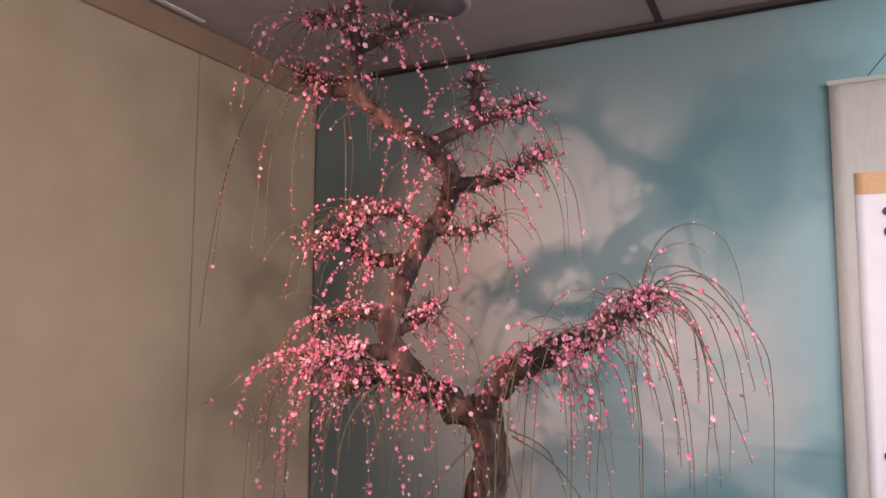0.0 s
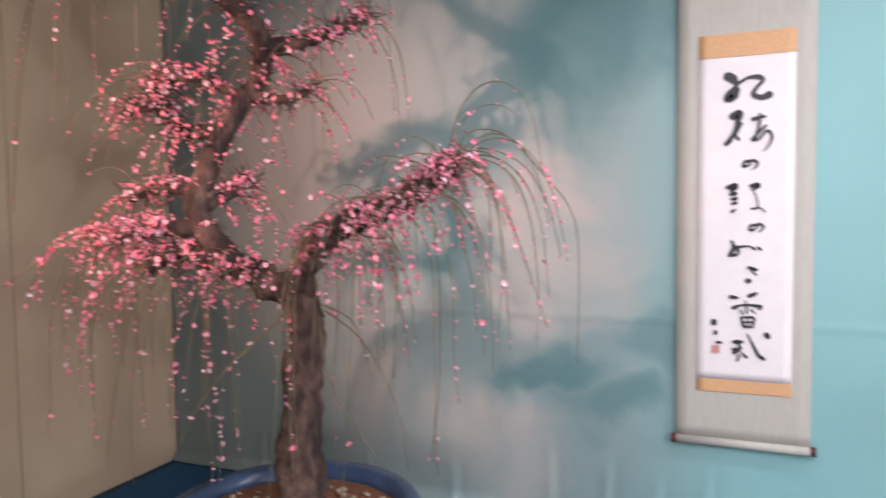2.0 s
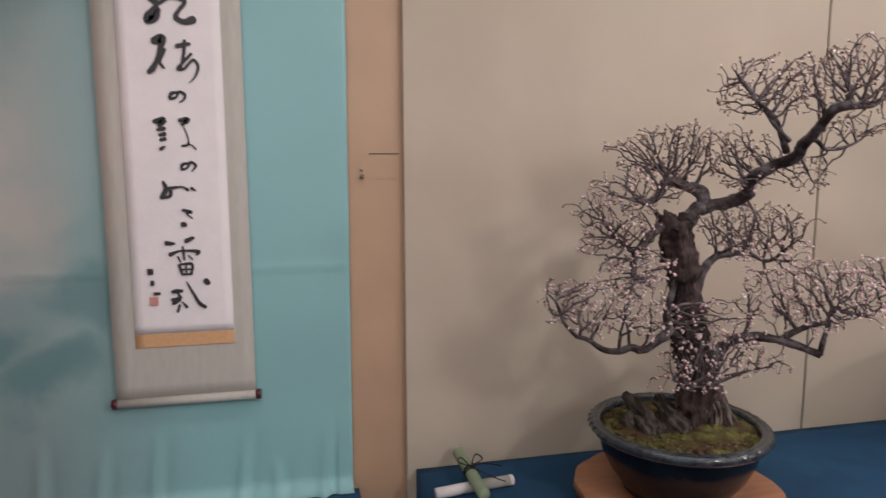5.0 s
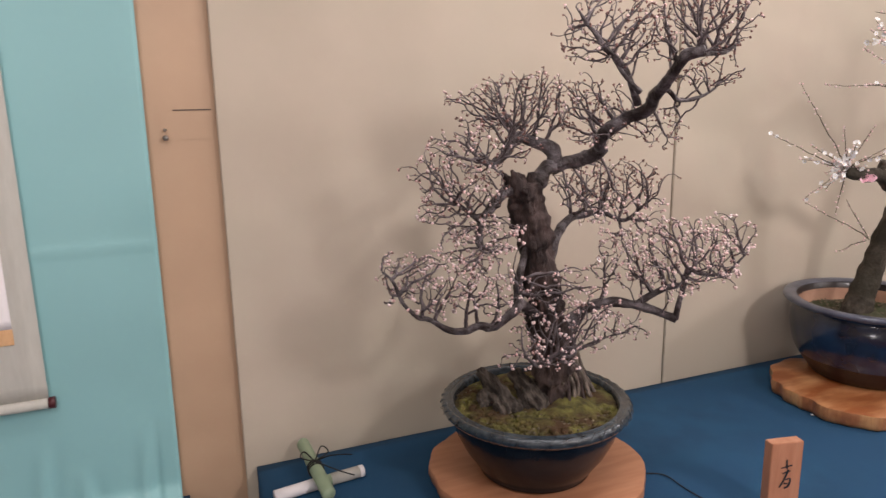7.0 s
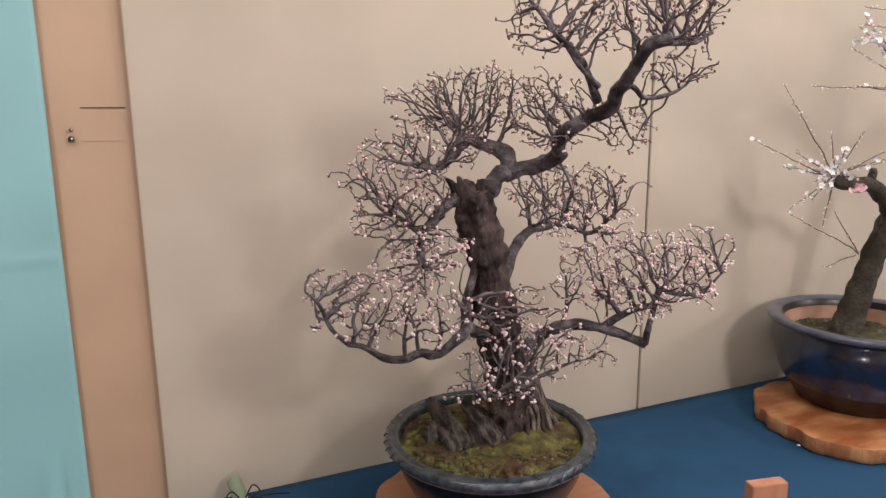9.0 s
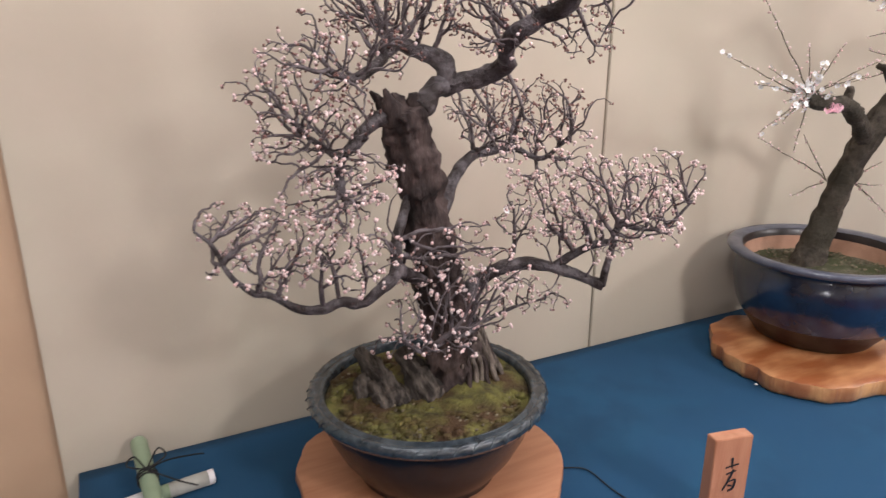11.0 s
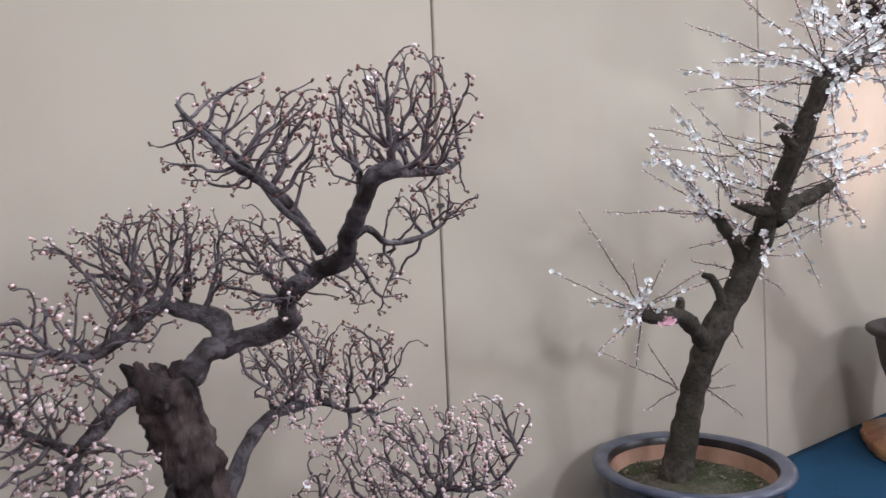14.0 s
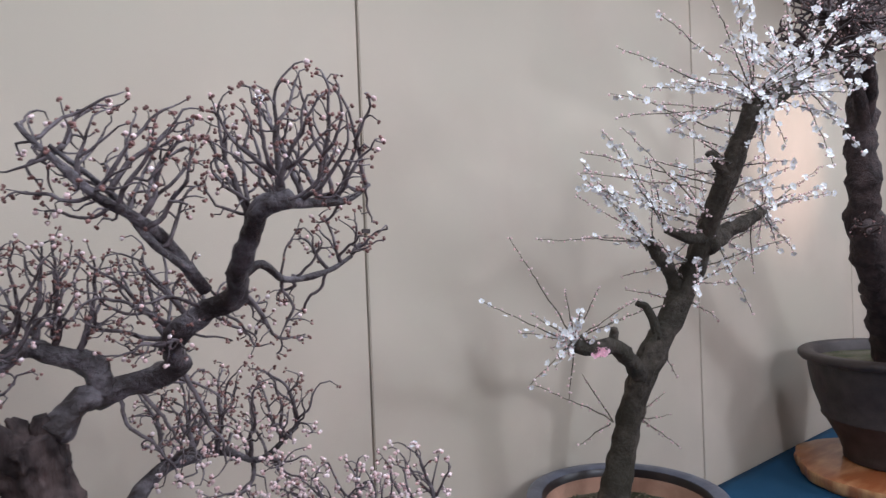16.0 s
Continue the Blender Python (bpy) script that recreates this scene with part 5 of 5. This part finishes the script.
limb_p([(-1.500, -1.080, 1.703), (-1.704, -1.040, 1.725), (-1.880, -1.010, 1.690)], 0.020, 0.014, 1.0)
limb_p([(-1.485, -1.110, 1.590), (-1.638, -1.200, 1.585), (-1.740, -1.240, 1.56)], 0.026, 0.018, 1.5)
limb_p([(-1.485, -1.080, 1.654), (-1.416, -1.000, 1.713), (-1.397, -0.950, 1.743)], 0.020, 0.016, 0.6)
whips, spurs, fl = Tubes(), Tubes(), Florets()


def whip(at, out, length, rise, bloom, r=0.0024, pale=0.15):
    """A weeping shoot: leaves its limb along out, rises a little, then hangs."""
    n = max(8, int(length / 0.022))
    p, d = np.array(at, dtype=float), unit(np.array(out) + (0, 0, rise))
    ln = [p.copy()]
    for i in range(n):
        d = unit(d + np.array((0, 0, -0.16 - 0.10 * (i / n))) + rng.normal(0, 0.035, 3))
        p = p + d * (length / n)
        ln.append(p.copy())
    ln = np.array(ln)
    whips.add(ln, taper(len(ln), r, 0.0010), 5)
    for i in range(2, len(ln)):
        fade = 1.0 if i < len(ln) * 0.85 else 0.5
        for _ in range(2):
            e = unit(rng.normal(0, 1, 3))
            q = rng.uniform()
            if q < bloom * 0.55 * fade:
                fl.flower(ln[i] + e * 0.005, unit(e + (0.2, -0.5, 0)), rng.uniform(0.0050, 0.0102), 1 if rng.uniform() < pale else 0, 2)
            elif q < bloom * 0.95:
                fl.bud(ln[i] + e * 0.003, e, rng.uniform(0.003, 0.005), 0 if rng.uniform() > pale else 1)


for at, d, weight in anchors:
    low = at[2] < 1.85
    weight = weight * (1.05 if low else 0.70)
    for _ in range(rng.poisson(8.0 * weight)):
        e = unit(rng.normal(0, 1, 3) + (0, -0.1, 0.45))
        q = at + e * rng.uniform(0.022, 0.062)
        if rng.uniform() < 0.6:
            fl.flower(q, unit(e + (0.1, -0.3, 0)), rng.uniform(0.0055, 0.0120), 1 if rng.uniform() < 0.28 else 0, 2)
        else:
            fl.bud(q, e, rng.uniform(0.003, 0.0055), 0)
    for _ in range(5):
        e = unit(rng.normal(0, 1, 3) + d * 0.3)
        m = at + e * rng.uniform(0.03, 0.05) + rng.normal(0, 0.006, 3)
        spurs.add([at, m, m + unit(e + rng.normal(0, 0.5, 3) + (0, 0, 0.2)) * rng.uniform(0.015, 0.045)], [0.0030, 0.0020, 0.0011], 5)
    for _ in range(rng.poisson(1.3 * weight)):
        whip(at, unit(rng.normal(0, 1, 3) * (1, 1, 0.3) + d * 0.4), rng.uniform(0.10, 0.32), rng.uniform(0.2, 1.1), 0.10, 0.0015)
    for _ in range(rng.poisson(1.5 * weight)):
        side = unit(rng.normal(0, 1, 3) * (1, 1, 0.25) + d * 0.5)
        if rng.uniform() < 0.16:
            whip(at, side, rng.uniform(0.4, 1.0) if low else rng.uniform(0.3, 0.7), rng.uniform(0.3, 0.9), 0.05 if rng.uniform() < 0.65 else 0.3)
        else:
            whip(at, side, rng.uniform(0.06, 0.20) if rng.uniform() < 0.55 else rng.uniform(0.2, 0.42), rng.uniform(-0.1, 0.9), rng.uniform(0.35, 1.0))
def trained_whip(pts, bloom, r=0.0026):
    """One long hanging shoot through the given bends."""
    ln = catmull(pts, 7)
    ln = ln + np.cumsum(rng.normal(0, 0.0007, ln.shape), axis=0)
    whips.add(ln, taper(len(ln), r, 0.0012), 6)
    for i in range(3, len(ln)):
        for _ in range(2):
            e = unit(rng.normal(0, 1, 3))
            if rng.uniform() < bloom:
                if rng.uniform() < 0.55:
                    fl.flower(ln[i] + e * 0.005, e, rng.uniform(0.0050, 0.0102), 1 if rng.uniform() < 0.3 else 0, 2)
                else:
                    fl.bud(ln[i] + e * 0.003, e, 0.004, 0)


trained_whip([(-0.645, -0.960, 1.797), (-0.614, -0.930, 1.869), (-0.508, -0.900, 1.860), (-0.400, -0.860, 1.737), (-0.325, -0.840, 1.634), (-0.302, -0.830, 1.481), (-0.307, -0.830, 1.180)], 0.03)
trained_whip([(-0.638, -0.950, 1.789), (-0.572, -0.930, 1.819), (-0.461, -0.900, 1.771), (-0.386, -0.880, 1.651), (-0.347, -0.870, 1.499)], 0.22)
trained_whip([(-0.637, -0.960, 1.780), (-0.527, -0.980, 1.702), (-0.457, -1.000, 1.588), (-0.401, -1.000, 1.429), (-0.359, -1.000, 1.303)], 0.14)
trained_whip([(-0.654, -0.960, 1.771), (-0.583, -1.000, 1.651), (-0.533, -1.020, 1.488), (-0.515, -1.020, 1.327), (-0.516, -1.020, 1.167)], 0.03)
trained_whip([(-0.661, -0.970, 1.753), (-0.600, -1.050, 1.619), (-0.545, -1.080, 1.429), (-0.533, -1.080, 1.289)], 0.2)
trained_whip([(-0.798, -1.100, 1.649), (-0.746, -1.150, 1.489), (-0.754, -1.150, 1.327), (-0.763, -1.150, 1.167)], 0.03)
trained_whip([(-2.176, -1.000, 2.674), (-2.247, -1.050, 2.513), (-2.303, -1.080, 2.310), (-2.319, -1.100, 2.074), (-2.345, -1.100, 1.901)], 0.25)
trained_whip([(-2.247, -1.050, 2.513), (-2.394, -1.000, 2.260), (-2.462, -1.000, 1.971), (-2.496, -1.000, 1.657)], 0.02)
trained_whip([(-1.081, -1.000, 1.321), (-0.910, -1.100, 1.267), (-0.797, -1.150, 1.154), (-0.746, -1.150, 1.031), (-0.730, -1.150, 0.901)], 0.02)
trained_whip([(-1.102, -1.000, 1.310), (-1.018, -1.100, 1.154), (-0.941, -1.120, 1.029), (-0.831, -1.120, 0.893)], 0.02)
trained_whip([(-1.170, -1.100, 1.320), (-1.261, -1.250, 1.180), (-1.342, -1.300, 1.061), (-1.411, -1.300, 0.944)], 0.05, 0.0046)
trained_whip([(-1.642, -1.200, 1.497), (-1.649, -1.250, 1.312), (-1.718, -1.250, 1.079), (-1.778, -1.250, 0.801)], 0.1)
trained_whip([(-0.675, -1.050, 1.606), (-0.643, -1.100, 1.352), (-0.653, -1.100, 1.110), (-0.677, -1.100, 0.925)], 0.03)
trained_whip([(-1.783, -1.200, 1.552), (-1.918, -1.250, 1.551), (-2.052, -1.300, 1.449), (-2.153, -1.300, 1.393)], 0.3)
trained_whip([(-1.770, -1.200, 1.553), (-1.750, -1.300, 1.466), (-1.776, -1.350, 1.359), (-1.824, -1.350, 1.226)], 0.05)
trained_whip([(-1.873, -1.030, 1.993), (-1.969, -1.050, 2.061), (-2.053, -1.080, 1.973), (-2.093, -1.080, 1.890)], 0.1)
trained_whip([(-1.668, -1.150, 2.427), (-1.624, -1.200, 2.226), (-1.619, -1.200, 1.986)], 0.05)
trained_whip([(-1.062, -0.720, 2.332), (-0.959, -0.700, 2.218), (-0.919, -0.700, 2.046), (-0.910, -0.700, 1.921)], 0.1)
trained_whip([(-1.171, -0.850, 2.189), (-1.135, -0.900, 1.994), (-1.138, -0.900, 1.764)], 0.02)
trained_whip([(-1.095, -1.000, 1.343), (-0.961, -1.050, 1.308), (-0.891, -1.100, 1.239), (-0.866, -1.100, 1.158)], 0.02)
for k in range(13):
    whip((-0.645 + rng.normal(0, 0.012), -0.965, 1.778), (rng.uniform(0.0, 1.0), rng.normal(0, 0.6), 0), rng.uniform(0.25, 0.7), rng.uniform(0.2, 0.7), 0.3 if k % 3 == 0 else 0.05)
for k in range(9):
    whip(((-1.74, -1.24, 1.56), (-1.88, -1.01, 1.69), (-1.63, -1.19, 1.475))[k % 3], (-1.0, rng.uniform(-0.7, 0.3), 0), rng.uniform(0.3, 0.62), rng.uniform(0.1, 0.6), (0.05, 0.4, 0.7)[k // 3])
for k in range(9):
    whip((-1.55 + 0.045 * k, -1.11 + rng.normal(0, 0.03), 1.45), (rng.normal(0, 0.5), -0.4, 0), rng.uniform(0.35, 0.75), -0.1, 0.2, 0.0013, 0.75)
for k in range(8):
    whip((-1.42 + rng.normal(0, 0.06), -1.07, 1.50 + 0.03 * k), (rng.normal(0, 1), -0.6, 0), rng.uniform(0.08, 0.2), rng.uniform(0, 0.8), 0.9)
for k in range(3):
    whip((-1.90 + 0.05 * k, -1.04, 2.62), (-1.0, -0.3 + 0.15 * k, 0), 0.75, 0.2, 0.10 if k % 2 else 0.3)
for at, r in (((-1.207, -1.0, 2.585), 0.016), ((-1.67, -1.06, 2.10), 0.014), ((-2.05, -1.06, 2.73), 0.012), ((-0.74, -1.03, 1.70), 0.014), ((-1.82, -1.10, 1.62), 0.013), ((-0.98, -1.16, 1.585), 0.013), ((-1.27, -1.11, 1.50), 0.012)):
    for _ in range(11):
        e = unit(rng.normal(0, 1, 3))
        fl.flower(np.array(at) + e * r * 1.3, e, r * 0.75, 0 if rng.uniform() < 0.7 else 1, 2)
spurs.link("spur_growth", M_BARK_P, pink, "short dark spur twigs", "stuff")
whips.link("hanging_growth", M_SHOOT_P, pink, "long hanging olive-brown shoots", "stuff")
fl.link("blossom", [M_PINK, M_PINK_PALE, M_PINK_PALE], pink, "double pink plum blossom and buds")

# ---- small things on the table ----
plaque = thing("name_block", (2.452, -0.955, Z_RIGHT), "upright cedar block with a brushed black character", "name block")
turn = pose(2.452, -0.955, Z_RIGHT + 0.001, 0, 0, -12)
part("block", box(-0.053, 0.053, -0.018, 0.018, 0.0, 0.248, 0.002, turn), M_PLAQUE, plaque)
ch = brush([[(0, 70, 6), (2, 50, 5)], [(-14, 52, 4), (16, 56, 5)], [(-10, 38, 4), (12, 42, 4)], [(6, 44, 6), (-4, 22, 6), (-16, 4, 5)], [(-6, 20, 4), (14, 22, 5), (10, 4, 7), (0, 0, 6)], [(-2, 12, 5), (6, 10, 4)]], lambda a: a * 0.0011, lambda b: 0.10 + b * 0.0013, 0.0011, M_INK, plaque, -0.0192, "written_character")
ch.data.transform(turn)
tubes = thing("paper_tube", (1.18, -0.2, Z_RIGHT), "pale green paper tube tied with black cord, lying across another", "paper tube", "crossed paper tubes")
tb = Tubes()
tb.add([(1.165, -0.045, 0.425), (1.166, -0.05, 0.4248), (1.185, -0.36, 0.398), (1.186, -0.365, 0.3975)], [0.021, 0.0225, 0.0225, 0.021], 20)
tb.link("tube", M_TUBE, tubes)
tb = Tubes()
tb.add([(1.1645, -0.041, 0.4255), (1.1655, -0.047, 0.4250)], [0.0195, 0.0195], 20)
tb.link("end_cap", M_PAPER, tubes, "white paper end")
tb = Tubes()
for k in range(3):
    y = -0.200 - 0.012 * k
    tb.add([(1.175 + 0.0255 * math.cos(a), y, 0.4115 + 0.0255 * math.sin(a)) for a in np.linspace(0, 6.283, 20)], [0.0022] * 20, 5)
for pts in ([(1.175, -0.21, 0.437), (1.15, -0.16, 0.452), (1.13, -0.20, 0.455), (1.175, -0.21, 0.437)], [(1.175, -0.21, 0.437), (1.21, -0.15, 0.455), (1.225, -0.19, 0.452), (1.175, -0.21, 0.437)],
            [(1.175, -0.21, 0.437), (1.23, -0.17, 0.425), (1.30, -0.12, 0.39), (1.33, -0.10, 0.372)], [(1.175, -0.21, 0.437), (1.25, -0.26, 0.41), (1.29, -0.285, 0.40)]):
    ln = catmull(pts, 6)
    tb.add(ln, [0.0024] * len(ln), 5)
tb.link("cord", M_STRING, tubes, "black cord tied in a bow")
roll = thing("paper_roll", (1.17, -0.24, Z_RIGHT), "white and pale green paper roll lying on blue felt", "paper roll", "crossed paper tubes")
tb = Tubes()
tb.add([(1.175, -0.238, 0.3715), (1.222, -0.233, 0.3715)], [0.0195, 0.0195], 20)
tb.link("tube", M_TUBE, roll)
tb = Tubes()
tb.add([(1.03, -0.262, 0.3715), (1.176, -0.239, 0.3715)], [0.0203, 0.0203], 20)
tb.link("sheet", M_PAPER, roll, "white paper wrap")
tb = Tubes()
tb.add([(1.221, -0.233, 0.3715), (1.321, -0.222, 0.3715)], [0.0198, 0.0203], 20)
tb.link("sheet", M_SILK, roll, "greyish white paper wrap")
tb = Tubes()
tb.add([(1.320, -0.222, 0.3715), (1.336, -0.2205, 0.3715), (1.338, -0.2203, 0.3715)], [0.0203, 0.0203, 0.018], 20)
tb.link("end_cap", M_PAPER, roll, "white paper end")
cable = thing("thin_cable", (2.29, -0.7, Z_RIGHT), "thin black cable lying on blue felt", "cable")
tb = Tubes()
ln = catmull([(2.22, -0.60, 0.354), (2.282, -0.642, 0.354), (2.290, -0.757, 0.354), (2.33, -0.95, 0.354), (2.38, -1.31, 0.354)], 8)
tb.add(ln, [0.002] * len(ln), 6)
tb.link("wire", M_STRING, cable)
petal = Florets()
petal.flower((3.115, -0.523, 0.357), (0, 0, 1), 0.007, 0)
tagged(petal.link("fallen_petal", [M_WHITE, M_WHITE, M_WHITE], None, kind="thing"), "tiny white petal fallen on blue felt", "petal")
